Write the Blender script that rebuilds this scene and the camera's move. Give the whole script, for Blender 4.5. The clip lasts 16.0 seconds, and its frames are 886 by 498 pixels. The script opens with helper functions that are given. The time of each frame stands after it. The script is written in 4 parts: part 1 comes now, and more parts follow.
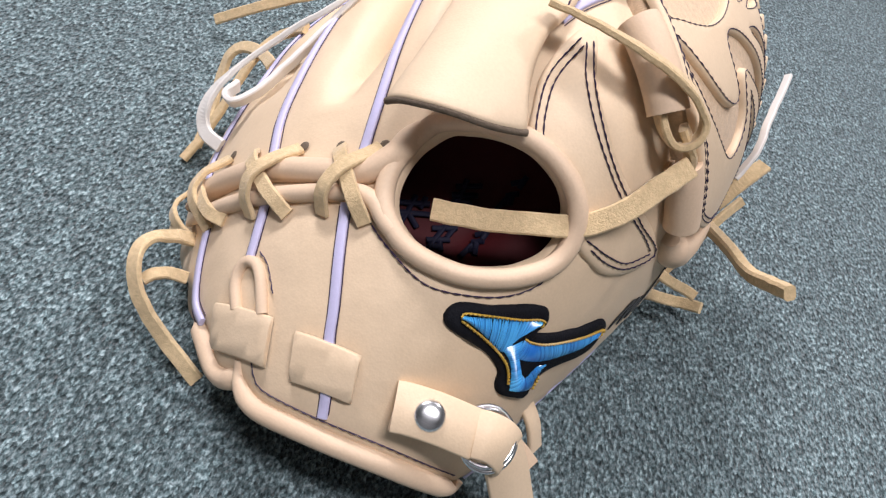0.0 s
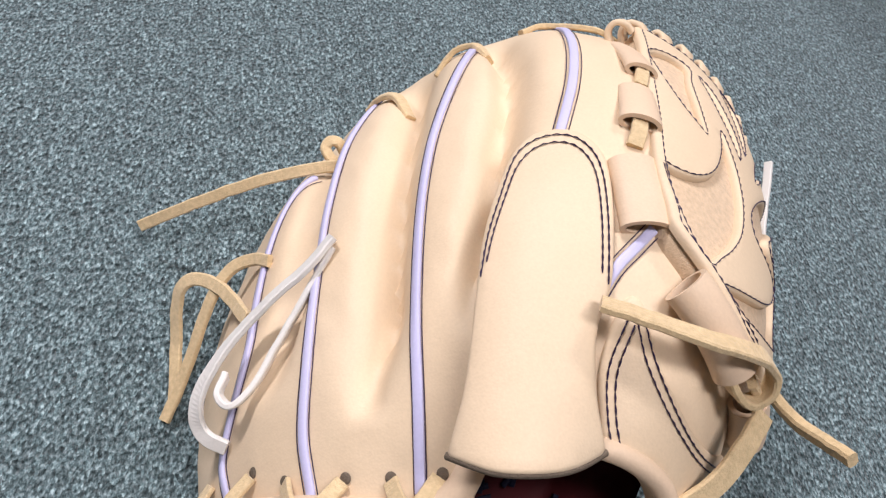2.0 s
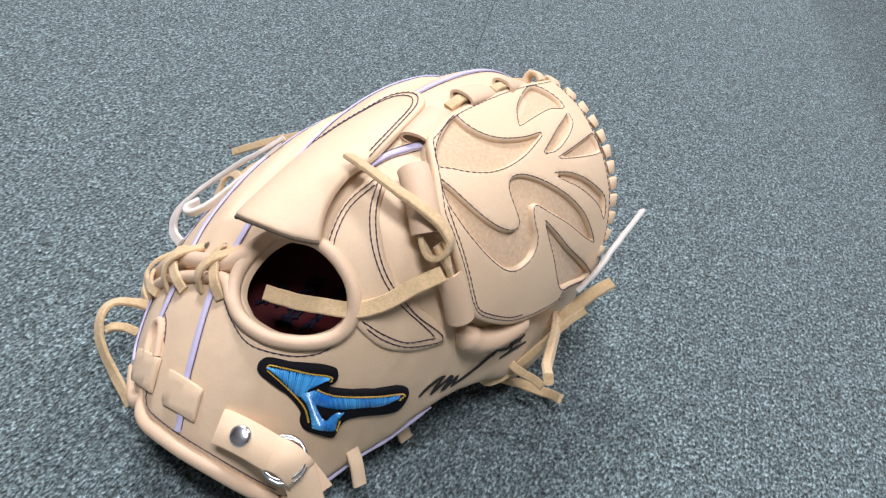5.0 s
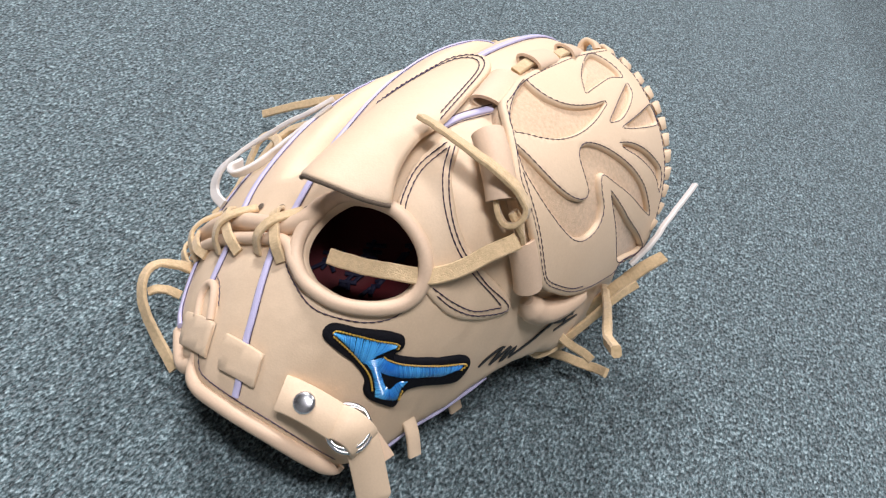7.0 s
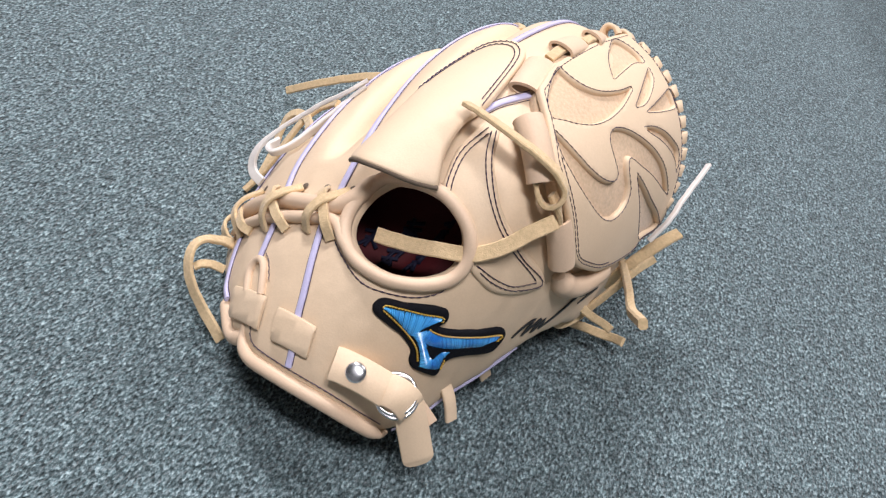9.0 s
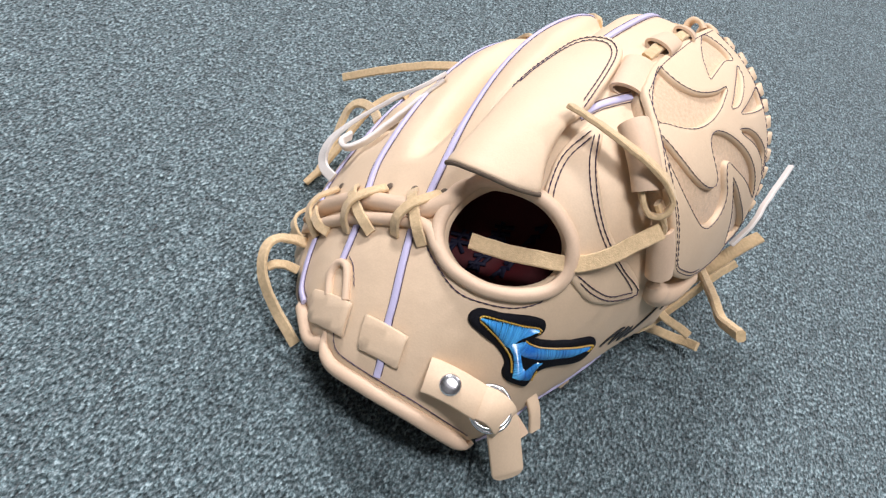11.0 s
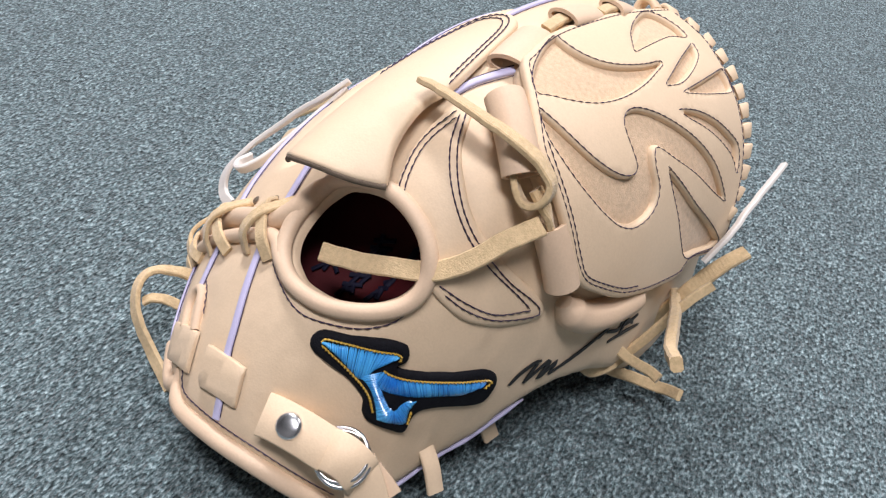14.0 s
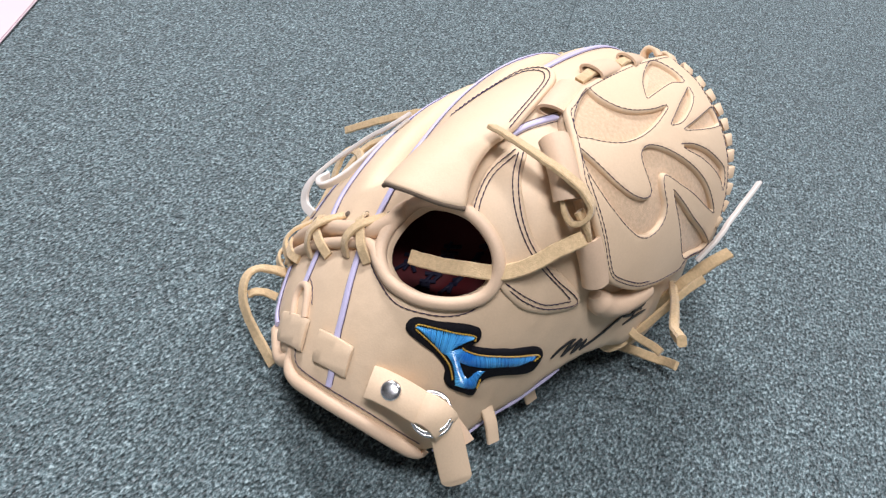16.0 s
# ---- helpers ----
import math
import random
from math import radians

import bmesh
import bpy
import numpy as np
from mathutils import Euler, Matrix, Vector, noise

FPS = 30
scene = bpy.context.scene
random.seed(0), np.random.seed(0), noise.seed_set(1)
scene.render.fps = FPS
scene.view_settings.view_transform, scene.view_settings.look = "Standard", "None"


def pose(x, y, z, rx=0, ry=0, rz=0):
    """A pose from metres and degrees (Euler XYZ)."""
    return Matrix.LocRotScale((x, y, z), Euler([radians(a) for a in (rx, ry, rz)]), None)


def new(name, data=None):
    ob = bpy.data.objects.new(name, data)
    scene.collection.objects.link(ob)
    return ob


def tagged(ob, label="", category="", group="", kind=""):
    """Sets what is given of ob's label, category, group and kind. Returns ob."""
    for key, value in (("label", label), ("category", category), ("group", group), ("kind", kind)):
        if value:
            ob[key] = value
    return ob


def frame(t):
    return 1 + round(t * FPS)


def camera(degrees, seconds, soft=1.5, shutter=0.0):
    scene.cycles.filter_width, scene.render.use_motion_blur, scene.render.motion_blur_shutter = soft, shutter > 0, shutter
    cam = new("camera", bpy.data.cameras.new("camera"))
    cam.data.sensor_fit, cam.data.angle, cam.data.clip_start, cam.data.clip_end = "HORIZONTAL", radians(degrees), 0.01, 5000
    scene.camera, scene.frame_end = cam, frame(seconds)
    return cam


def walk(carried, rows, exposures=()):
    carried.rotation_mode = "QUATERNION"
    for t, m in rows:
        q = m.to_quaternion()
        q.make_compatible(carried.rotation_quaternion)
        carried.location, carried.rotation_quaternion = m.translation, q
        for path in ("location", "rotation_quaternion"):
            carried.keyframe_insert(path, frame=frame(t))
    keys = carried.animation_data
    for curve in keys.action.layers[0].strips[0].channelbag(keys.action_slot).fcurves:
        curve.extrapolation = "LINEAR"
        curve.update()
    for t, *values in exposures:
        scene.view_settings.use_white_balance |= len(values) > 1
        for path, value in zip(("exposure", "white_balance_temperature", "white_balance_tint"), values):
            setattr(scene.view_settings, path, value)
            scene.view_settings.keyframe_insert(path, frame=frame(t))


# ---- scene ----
cam = camera(58.4, 16.0, soft=1.3)
BASE = pose(0.05035, -0.20105, -0.08704, -4.5628, -16.1413, 15.7286) @ pose(0, 0, 0.40, -45.0)
ROWS = [
    (0.0, 0.0, 0.0, 0.0, 0.0, 0.0, -0.0),
    (0.5, -0.0212, 0.0003, 0.044, -2.66, -2.61, 4.3),
    (1.0, -0.0355, 0.0178, 0.0791, -5.66, -5.54, 8.32),
    (1.5, -0.0411, 0.0326, 0.1139, -7.77, -7.95, 11.54),
    (2.0, -0.0301, 0.0404, 0.1414, -8.44, -8.89, 13.23),
    (2.5, 0.0041, 0.0346, 0.1573, -6.5, -7.51, 12.83),
    (3.0, 0.0709, 0.0112, 0.1351, -0.51, -3.37, 9.4),
    (3.5, 0.1244, -0.0373, 0.0803, 7.57, 2.05, 2.36),
    (4.0, 0.1613, -0.0646, 0.04, 11.38, 5.04, -2.08),
    (4.5, 0.1788, -0.0823, 0.0053, 13.06, 7.58, -4.41),
    (7.0, 0.1203, -0.0879, -0.0176, 10.38, 6.15, -6.03),
    (7.5, 0.1103, -0.1007, -0.0131, 9.77, 5.26, -5.68),
    (8.0, 0.1051, -0.1156, -0.0162, 9.33, 4.62, -5.48),
    (10.5, 0.0488, -0.1114, -0.0071, 7.52, 2.25, -6.95),
    (11.0, 0.0346, -0.1093, -0.0036, 7.47, 1.75, -6.89),
    (11.5, 0.0356, -0.119, 0.0033, 8.1, 1.71, -6.61),
    (12.0, 0.0614, -0.1348, 0.003, 9.34, 2.25, -6.2),
    (12.5, 0.1048, -0.1161, 0.0197, 12.94, 3.75, -6.34),
    (13.0, 0.1245, -0.0621, 0.0287, 15.89, 5.13, -6.31),
    (13.5, 0.143, -0.0278, 0.0152, 17.7, 6.6, -5.97),
    (14.0, 0.1458, -0.0124, -0.0228, 18.46, 7.67, -5.83),
    (14.5, 0.1446, -0.0237, -0.0301, 18.56, 8.15, -5.87),
    (15.0, 0.1414, -0.0465, -0.0326, 18.14, 8.12, -5.82),
    (15.5, 0.1404, -0.0843, -0.0206, 17.32, 7.49, -5.69),
    (16.0, 0.1297, -0.1175, -0.0272, 16.1, 6.48, -5.33),
]
walk(cam, [(t, BASE @ pose(x, y, z, 90 + pitch, roll, yaw)) for t, x, y, z, yaw, pitch, roll in ROWS],
     [(0.0, -0.10), (0.6, -0.18), (1.2, -0.27), (1.6, -0.33), (3.0, -0.33), (4.0, -0.17), (4.7, -0.10), (16.0, -0.10)])

# ---------------------------------------------------------------- light
world = bpy.data.worlds.new("room_air")
world.use_nodes = True
world.node_tree.nodes["Background"].inputs[0].default_value = (0.80, 0.86, 1.0, 1)
world.node_tree.nodes["Background"].inputs[1].default_value = 0.05
scene.world = world
scene.view_settings.exposure = 0.0


def ceiling_lamp(x, y, sx, sy, watts, colour):
    lamp = bpy.data.lights.new("ceiling_panel_light", "AREA")
    lamp.shape, lamp.size, lamp.size_y, lamp.energy, lamp.color = "RECTANGLE", sx, sy, watts, colour
    ob = new("ceiling_panel_light", lamp)
    ob.matrix_basis = pose(x, y, 2.56)
    return ob


TUBE = (1.02, 0.985, 1.05)
ceiling_lamp(-1.4, 1.4, 0.9, 0.3, 114, TUBE)
ceiling_lamp(1.1, 1.9, 0.4, 0.3, 46, TUBE)
# front fill: unseen panel added to brighten the heel and thumb side
ceiling_lamp(0.30, -0.55, 1.2, 0.4, 60, TUBE)

# ---------------------------------------------------------------- materials
def shader(name, rough=0.5, metal=0.0):
    m = bpy.data.materials.new(name)
    m.use_nodes = True
    nt = m.node_tree
    b = nt.nodes["Principled BSDF"]
    b.inputs["Roughness"].default_value, b.inputs["Metallic"].default_value = rough, metal
    return m, nt, b


def noise_node(nt, scale, detail=4.0, coord="Object"):
    tc = nt.nodes.new("ShaderNodeTexCoord")
    n = nt.nodes.new("ShaderNodeTexNoise")
    n.inputs["Scale"].default_value, n.inputs["Detail"].default_value = scale, detail
    nt.links.new(tc.outputs[coord], n.inputs["Vector"])
    return n


def ramp_node(nt, src, stops):
    r = nt.nodes.new("ShaderNodeValToRGB")
    while len(r.color_ramp.elements) < len(stops):
        r.color_ramp.elements.new(0.5)
    for e, (p, c) in zip(r.color_ramp.elements, stops):
        e.position, e.color = p, (*c, 1)
    nt.links.new(src, r.inputs[0])
    return r


def mixed(nt, fac, a, b, how="MIX"):
    x = nt.nodes.new("ShaderNodeMix")
    x.data_type, x.blend_type = "RGBA", how
    for sock, v in ((x.inputs[0], fac), (x.inputs[6], a), (x.inputs[7], b)):
        if hasattr(v, "links"):
            nt.links.new(v, sock)
        elif isinstance(v, tuple):
            sock.default_value = (*v, 1)
        else:
            sock.default_value = v
    return x.outputs[2]


def bump(nt, b, src, strength, dist):
    n = nt.nodes.new("ShaderNodeBump")
    n.inputs["Strength"].default_value, n.inputs["Distance"].default_value = strength, dist
    nt.links.new(src, n.inputs["Height"])
    if b.inputs["Normal"].links:
        nt.links.new(b.inputs["Normal"].links[0].from_socket, n.inputs["Normal"])
    nt.links.new(n.outputs[0], b.inputs["Normal"])


def leather(name, light, dark, rough=0.54, grain=1.0, fibre=False):
    m, nt, b = shader(name, rough)
    big, fine = noise_node(nt, 14, 3), noise_node(nt, 900 if not fibre else 500, 3)
    r = ramp_node(nt, big.outputs[0], [(0.3, dark), (0.72, light)])
    col = mixed(nt, 0.10 if not fibre else 0.35, r.outputs[0], ramp_node(nt, fine.outputs[0], [(0.3, tuple(c * 0.55 for c in dark)), (0.7, light)]).outputs[0])
    nt.links.new(col, b.inputs["Base Color"])
    rr = nt.nodes.new("ShaderNodeMapRange")
    rr.inputs[3].default_value, rr.inputs[4].default_value = rough - 0.07, rough + 0.1
    nt.links.new(noise_node(nt, 60, 3).outputs[0], rr.inputs[0])
    nt.links.new(rr.outputs[0], b.inputs["Roughness"])
    v = nt.nodes.new("ShaderNodeTexVoronoi")
    v.inputs["Scale"].default_value = 1100
    nt.links.new(fine.inputs["Vector"].links[0].from_socket, v.inputs["Vector"])
    bump(nt, b, v.outputs[0], 0.10 * grain, 0.0004)
    bump(nt, b, noise_node(nt, 120, 5).outputs[0], 0.10 * grain, 0.0012)
    if not fibre:
        bump(nt, b, noise_node(nt, 42, 3).outputs[0], 0.16 * grain, 0.004)
    if fibre:
        bump(nt, b, noise_node(nt, 1500, 4).outputs[0], 0.6, 0.0006)
    b.inputs["Specular IOR Level"].default_value = 0.36 if not fibre else 0.15
    b.inputs["Sheen Weight"].default_value = 0.05 if not fibre else 0.25
    return m


TAN = leather("tan_leather", (0.790, 0.615, 0.428), (0.722, 0.545, 0.362))
TAN_ROLL = leather("rolled_tan_leather", (0.760, 0.575, 0.405), (0.685, 0.498, 0.340))
SUEDE = leather("tan_suede", (0.760, 0.565, 0.380), (0.665, 0.475, 0.300), 0.85, 1.0, True)
LACE = leather("rawhide_lace", (0.760, 0.575, 0.340), (0.650, 0.470, 0.255), 0.6, 1.0, True)
LACE_PALE = leather("pale_lace_face", (0.78, 0.74, 0.68), (0.70, 0.66, 0.62), 0.5, 1.0)
WELT = leather("lilac_white_welt", (0.62, 0.59, 0.80), (0.52, 0.49, 0.71), 0.5, 1.0)
EDGE = leather("raw_leather_edge", (0.20, 0.155, 0.115), (0.13, 0.10, 0.075), 0.9, 1.0, True)
LINING = leather("dark_red_lining", (0.066, 0.009, 0.011), (0.038, 0.005, 0.007), 0.6, 1.0)
NAVY = leather("navy_embroidery", (0.012, 0.012, 0.030), (0.007, 0.007, 0.016), 0.6, 1.0)
THREAD = leather("dark_purple_thread", (0.032, 0.014, 0.060), (0.018, 0.008, 0.034), 0.55, 0.5)
BLACK = leather("black_embroidery", (0.013, 0.014, 0.018), (0.006, 0.006, 0.009), 0.7, 1.0, True)
GOLD = leather("gold_thread", (0.66, 0.43, 0.08), (0.42, 0.25, 0.03), 0.35, 1.0)
for dark in (BLACK, NAVY, EDGE, LINING):
    dark.node_tree.nodes["Principled BSDF"].inputs["Sheen Weight"].default_value = 0.0
    dark.node_tree.nodes["Principled BSDF"].inputs["Specular IOR Level"].default_value = 0.12
INK = leather("black_print", (0.012, 0.012, 0.012), (0.008, 0.008, 0.008), 0.5, 0.3)


def satin():
    m, nt, b = shader("blue_satin_thread", 0.24)
    big = noise_node(nt, 55, 2)
    r = ramp_node(nt, big.outputs[0], [(0.30, (0.020, 0.210, 0.66)), (0.60, (0.13, 0.60, 0.97))])
    g = nt.nodes.new("ShaderNodeNewGeometry")
    rnd = ramp_node(nt, g.outputs["Random Per Island"], [(0.0, (0.35, 0.45, 0.62)), (0.6, (0.95, 0.97, 1.0)), (1.0, (1.0, 1.0, 1.0))])
    nt.links.new(mixed(nt, 1.0, r.outputs[0], rnd.outputs[0], "MULTIPLY"), b.inputs["Base Color"])
    b.inputs["Specular IOR Level"].default_value = 0.9
    return m


SATIN = satin()


def steel():
    m, nt, b = shader("polished_steel", 0.24, 1.0)
    b.inputs["Base Color"].default_value = (0.78, 0.78, 0.79, 1)
    bump(nt, b, noise_node(nt, 300, 3).outputs[0], 0.06, 0.0004)
    return m


STEEL = steel()


def carpet_material():
    m, nt, b = shader("grey_green_carpet", 0.95)
    geo = nt.nodes.new("ShaderNodeNewGeometry")
    turn = nt.nodes.new("ShaderNodeMapping")
    turn.inputs["Rotation"].default_value = (0, 0, radians(-15.6))
    turn.inputs["Scale"].default_value = (1.0, 0.62, 1.0)
    nt.links.new(geo.outputs["Position"], turn.inputs["Vector"])

    def tex(kind, scale, detail=3.0):
        n = nt.nodes.new(kind)
        n.inputs["Scale"].default_value = scale
        if kind == "ShaderNodeTexNoise":
            n.inputs["Detail"].default_value, n.inputs["Roughness"].default_value = detail, 0.62
        nt.links.new(turn.outputs[0], n.inputs["Vector"])
        return n

    loop = tex("ShaderNodeTexVoronoi", 680)
    fine, mid, big = tex("ShaderNodeTexNoise", 620, 4), tex("ShaderNodeTexNoise", 150, 4), tex("ShaderNodeTexNoise", 2.5, 4)
    speck = ramp_node(nt, fine.outputs[0], [(0.37, (0.030, 0.048, 0.051)), (0.50, (0.124, 0.176, 0.184)), (0.63, (0.310, 0.388, 0.402))])
    cell = ramp_node(nt, loop.outputs["Color"], [(0.15, (0.42, 0.43, 0.43)), (0.55, (0.92, 0.92, 0.92)), (0.85, (1.45, 1.45, 1.45))])
    col = mixed(nt, 1.0, speck.outputs[0], cell.outputs[0], "MULTIPLY")
    col = mixed(nt, 0.40, col, ramp_node(nt, mid.outputs[0], [(0.32, (0.45, 0.46, 0.48)), (0.68, (1.40, 1.40, 1.38))]).outputs[0], "MULTIPLY")
    col = mixed(nt, 0.6, col, ramp_node(nt, big.outputs[0], [(0.3, (0.82, 0.83, 0.84)), (0.7, (1.1, 1.1, 1.1))]).outputs[0], "MULTIPLY")
    nt.links.new(col, b.inputs["Base Color"])
    bump(nt, b, loop.outputs[0], 0.75, 0.0025)
    bump(nt, b, mid.outputs[0], 0.6, 0.004)
    b.inputs["Specular IOR Level"].default_value = 0.2
    b.inputs["Sheen Weight"].default_value = 0.20
    return m


CARPET = carpet_material()


def painted(name, colour):
    m, nt, b = shader(name, 0.85)
    n = noise_node(nt, 6, 5)
    nt.links.new(ramp_node(nt, n.outputs[0], [(0.3, tuple(c * 0.93 for c in colour)), (0.7, colour)]).outputs[0], b.inputs["Base Color"])
    bump(nt, b, noise_node(nt, 250, 4).outputs[0], 0.15, 0.001)
    return m


# wall and ceiling greys kept low to cut bounce and deepen the shadows
WALL = painted("low_bounce_wall_grey", (0.16, 0.16, 0.16))
CEILING = painted("low_bounce_ceiling_grey", (0.40, 0.40, 0.40))
PALE_FLOOR = painted("pale_pinkish_floor", (0.66, 0.53, 0.56))

# ---------------------------------------------------------------- tools
from mathutils import geometry


def mesh_object(name, verts, faces, material, parent=None, label="", smooth=True):
    me = bpy.data.meshes.new(name)
    me.from_pydata([tuple(map(float, v)) for v in verts], [], [tuple(map(int, f)) for f in faces])
    me.materials.append(material)
    if smooth:
        me.polygons.foreach_set("use_smooth", [True] * len(me.polygons))
        me.set_sharp_from_angle(angle=radians(48))
    me.update()
    ob = new(name, me)
    ob.parent = parent
    return tagged(ob, label=label)


class Soup:
    """Collects several closed bits into one mesh."""

    def __init__(self):
        self.v, self.f = [], []

    def add(self, verts, faces):
        n = len(self.v)
        self.v += [tuple(v) for v in verts]
        self.f += [tuple(i + n for i in f) for f in faces]
        return self

    def make(self, name, material, parent=None, label="", smooth=True):
        return mesh_object(name, self.v, self.f, material, parent, label, smooth)


def spline(points, n=8, closed=False):
    """Catmull-Rom through points of any dimension, n steps a span."""
    p = np.asarray(points, float)
    m = len(p)
    out = []
    for i in range(m if closed else m - 1):
        if closed:
            q = [p[(i + k - 1) % m] for k in range(4)]
        else:
            q = [p[max(i - 1, 0)] if i > 0 else 2 * p[0] - p[1], p[i], p[i + 1], p[i + 2] if i + 2 < m else 2 * p[-1] - p[-2]]
        for k in range(n):
            t = k / n
            out.append(0.5 * (2 * q[1] + (q[2] - q[0]) * t + (2 * q[0] - 5 * q[1] + 4 * q[2] - q[3]) * t * t + (3 * q[1] - q[0] - 3 * q[2] + q[3]) * t ** 3))
    if not closed:
        out.append(p[-1])
    return np.array(out)


def even(points, step, closed=False):
    """The same line with points at even steps."""
    p = np.asarray(points, float)
    if closed:
        p = np.vstack([p, p[:1]])
    d = np.r_[0, np.cumsum(np.linalg.norm(np.diff(p, axis=0), axis=1))]
    n = max(3, int(round(d[-1] / step)))
    s = np.linspace(0, d[-1], n + 1)
    if closed:
        s = s[:-1]
    return np.stack([np.interp(s, d, p[:, k]) for k in range(p.shape[1])], 1)


def dense(points, step):
    """A closed line with more points on its sides; it keeps its corners."""
    p, out = np.asarray(points, float), []
    for a, b in zip(p, np.roll(p, -1, 0)):
        n = max(1, int(round(np.linalg.norm(b - a) / step)))
        out += [a + (b - a) * k / n for k in range(n)]
    return np.array(out)


def inside(pts, poly):
    x, y = pts[:, 0], pts[:, 1]
    res = np.zeros(len(pts), bool)
    for (x0, y0), (x1, y1) in zip(poly, np.roll(poly, -1, 0)):
        c = (y0 > y) != (y1 > y)
        with np.errstate(divide="ignore", invalid="ignore"):
            res ^= c & (x < (x1 - x0) * (y - y0) / (y1 - y0 + 1e-15) + x0)
    return res


def gap_to(pts, polys):
    """Distance of each point from the nearest of the closed lines."""
    best = np.full(len(pts), 1e9)
    for poly in polys:
        for a, b in zip(poly, np.roll(poly, -1, 0)):
            d = b - a
            t = np.clip(((pts - a) @ d) / (d @ d + 1e-15), 0, 1)
            best = np.minimum(best, np.linalg.norm(pts - a - t[:, None] * d, axis=1))
    return best


def panel(name, f, outline, material, parent, high=0.002, edge=0.003, step=0.004, unit=1.0, holes=(), label="", base=-0.0015, puff=0.0, sharp=()):
    """A leather panel on the surface f(a, b, h): rounded edges, standing high above it. unit: metres in one step of a or b."""
    st, ed = step / unit, edge / unit
    rings = [even(spline(outline, 6, True) if "outline" not in sharp else np.asarray(outline, float), st * 0.6, True) if "outline" not in sharp else dense(outline, st * 0.6)]
    rings += [even(spline(h, 6, True), st * 0.6, True) if "holes" not in sharp else dense(h, st * 0.6) for h in holes]
    pts, edges = [], []
    for r in rings:
        n = len(pts)
        pts += [tuple(q) for q in r]
        edges += [(n + i, n + (i + 1) % len(r)) for i in range(len(r))]
    nb = len(pts)
    extra = []
    for k, r in enumerate(rings):
        t = np.roll(r, -1, 0) - np.roll(r, 1, 0)
        nrm = np.stack([-t[:, 1], t[:, 0]], 1) / (np.linalg.norm(t, axis=1)[:, None] + 1e-12)
        for d in (0.12, 0.4, 1.0):
            for s in (1, -1):
                q = r + nrm * s * d * ed
                q = q[gap_to(q, rings) > 0.93 * d * ed]
                extra.append(q)
    lo, hi = rings[0].min(0), rings[0].max(0)
    gx, gy = np.meshgrid(np.arange(lo[0], hi[0], st), np.arange(lo[1], hi[1], st))
    g = np.stack([gx.ravel(), gy.ravel()], 1)
    g[:, 0] += (np.round((g[:, 1] - lo[1]) / st) % 2) * st * 0.5
    extra.append(g[gap_to(g, rings) > max(1.3 * ed, 0.5 * st)] if len(g) else g)
    q = np.vstack(extra)
    ok = inside(q, rings[0])
    for r in rings[1:]:
        ok &= ~inside(q, r)
    pts += [tuple(p) for p in q[ok]]
    res = geometry.delaunay_2d_cdt([Vector(p) for p in pts], edges, [], 0, 1e-7)
    P = np.array([tuple(v) for v in res[0]])
    F = np.array([tuple(t) for t in res[2] if len(t) == 3])
    cen = P[F].mean(1)
    ok = inside(cen, rings[0])
    for r in rings[1:]:
        ok &= ~inside(cen, r)
    F = F[ok]
    a, b, c = P[F[:, 0]], P[F[:, 1]], P[F[:, 2]]
    turn = (b[:, 0] - a[:, 0]) * (c[:, 1] - a[:, 1]) - (b[:, 1] - a[:, 1]) * (c[:, 0] - a[:, 0])
    F = F[np.abs(turn) > 1e-14]
    turn = turn[np.abs(turn) > 1e-14]
    F[turn < 0] = F[turn < 0][:, ::-1]
    d = gap_to(P, rings)
    k = np.clip(d / ed, 0, 1)
    H = base + (high - base) * (0.35 + 0.65 * np.sqrt(1 - (1 - k) ** 2)) * (d > 1e-6) + (d <= 1e-6) * (high - base) * 0.35
    H = H + puff * np.clip(d / (8 * ed), 0, 1) ** 0.5
    V = list(f(P[:, 0], P[:, 1], H))
    faces = [tuple(t) for t in F]
    count = {}
    for t in faces:
        for i in range(3):
            count[(t[i], t[(i + 1) % 3])] = 1
    rim = [e for e in count if (e[1], e[0]) not in count]
    low = {}
    ids = sorted({i for e in rim for i in e})
    L = f(P[ids, 0], P[ids, 1], np.full(len(ids), base))
    for i, v in zip(ids, L):
        low[i] = len(V)
        V.append(v)
    faces += [(e[1], e[0], low[e[0]], low[e[1]]) for e in rim]
    return mesh_object(name, V, faces, material, parent, label)


def sweep(path, section, ups=None, cap=True, scale=None):
    """Verts and faces of a section (list of side, up) swept along a path."""
    p = np.asarray(path, float)
    n, m = len(p), len(section)
    t = np.gradient(p, axis=0)
    t /= np.linalg.norm(t, axis=1)[:, None] + 1e-12
    if ups is None:
        ups = np.array([[0.05, 0.1, 1.0]])
    u = np.broadcast_to(np.asarray(ups, float), (n, 3)) if len(ups) != n else np.asarray(ups, float)
    V = []
    last = None
    for i in range(n):
        up = u[i] - t[i] * (u[i] @ t[i])
        if np.linalg.norm(up) < 1e-3:
            up = last if last is not None else np.array([1.0, 0, 0])
            up = up - t[i] * (up @ t[i])
        up /= np.linalg.norm(up) + 1e-12
        last = up
        side = np.cross(t[i], up)
        k = 1.0 if scale is None else scale[i]
        V += [p[i] + k * (side * a + up * b) for a, b in section]
    F = [(i * m + j, i * m + (j + 1) % m, (i + 1) * m + (j + 1) % m, (i + 1) * m + j) for i in range(n - 1) for j in range(m)]
    if cap:
        F += [tuple(reversed(range(m))), tuple((n - 1) * m + j for j in range(m))]
    return V, F


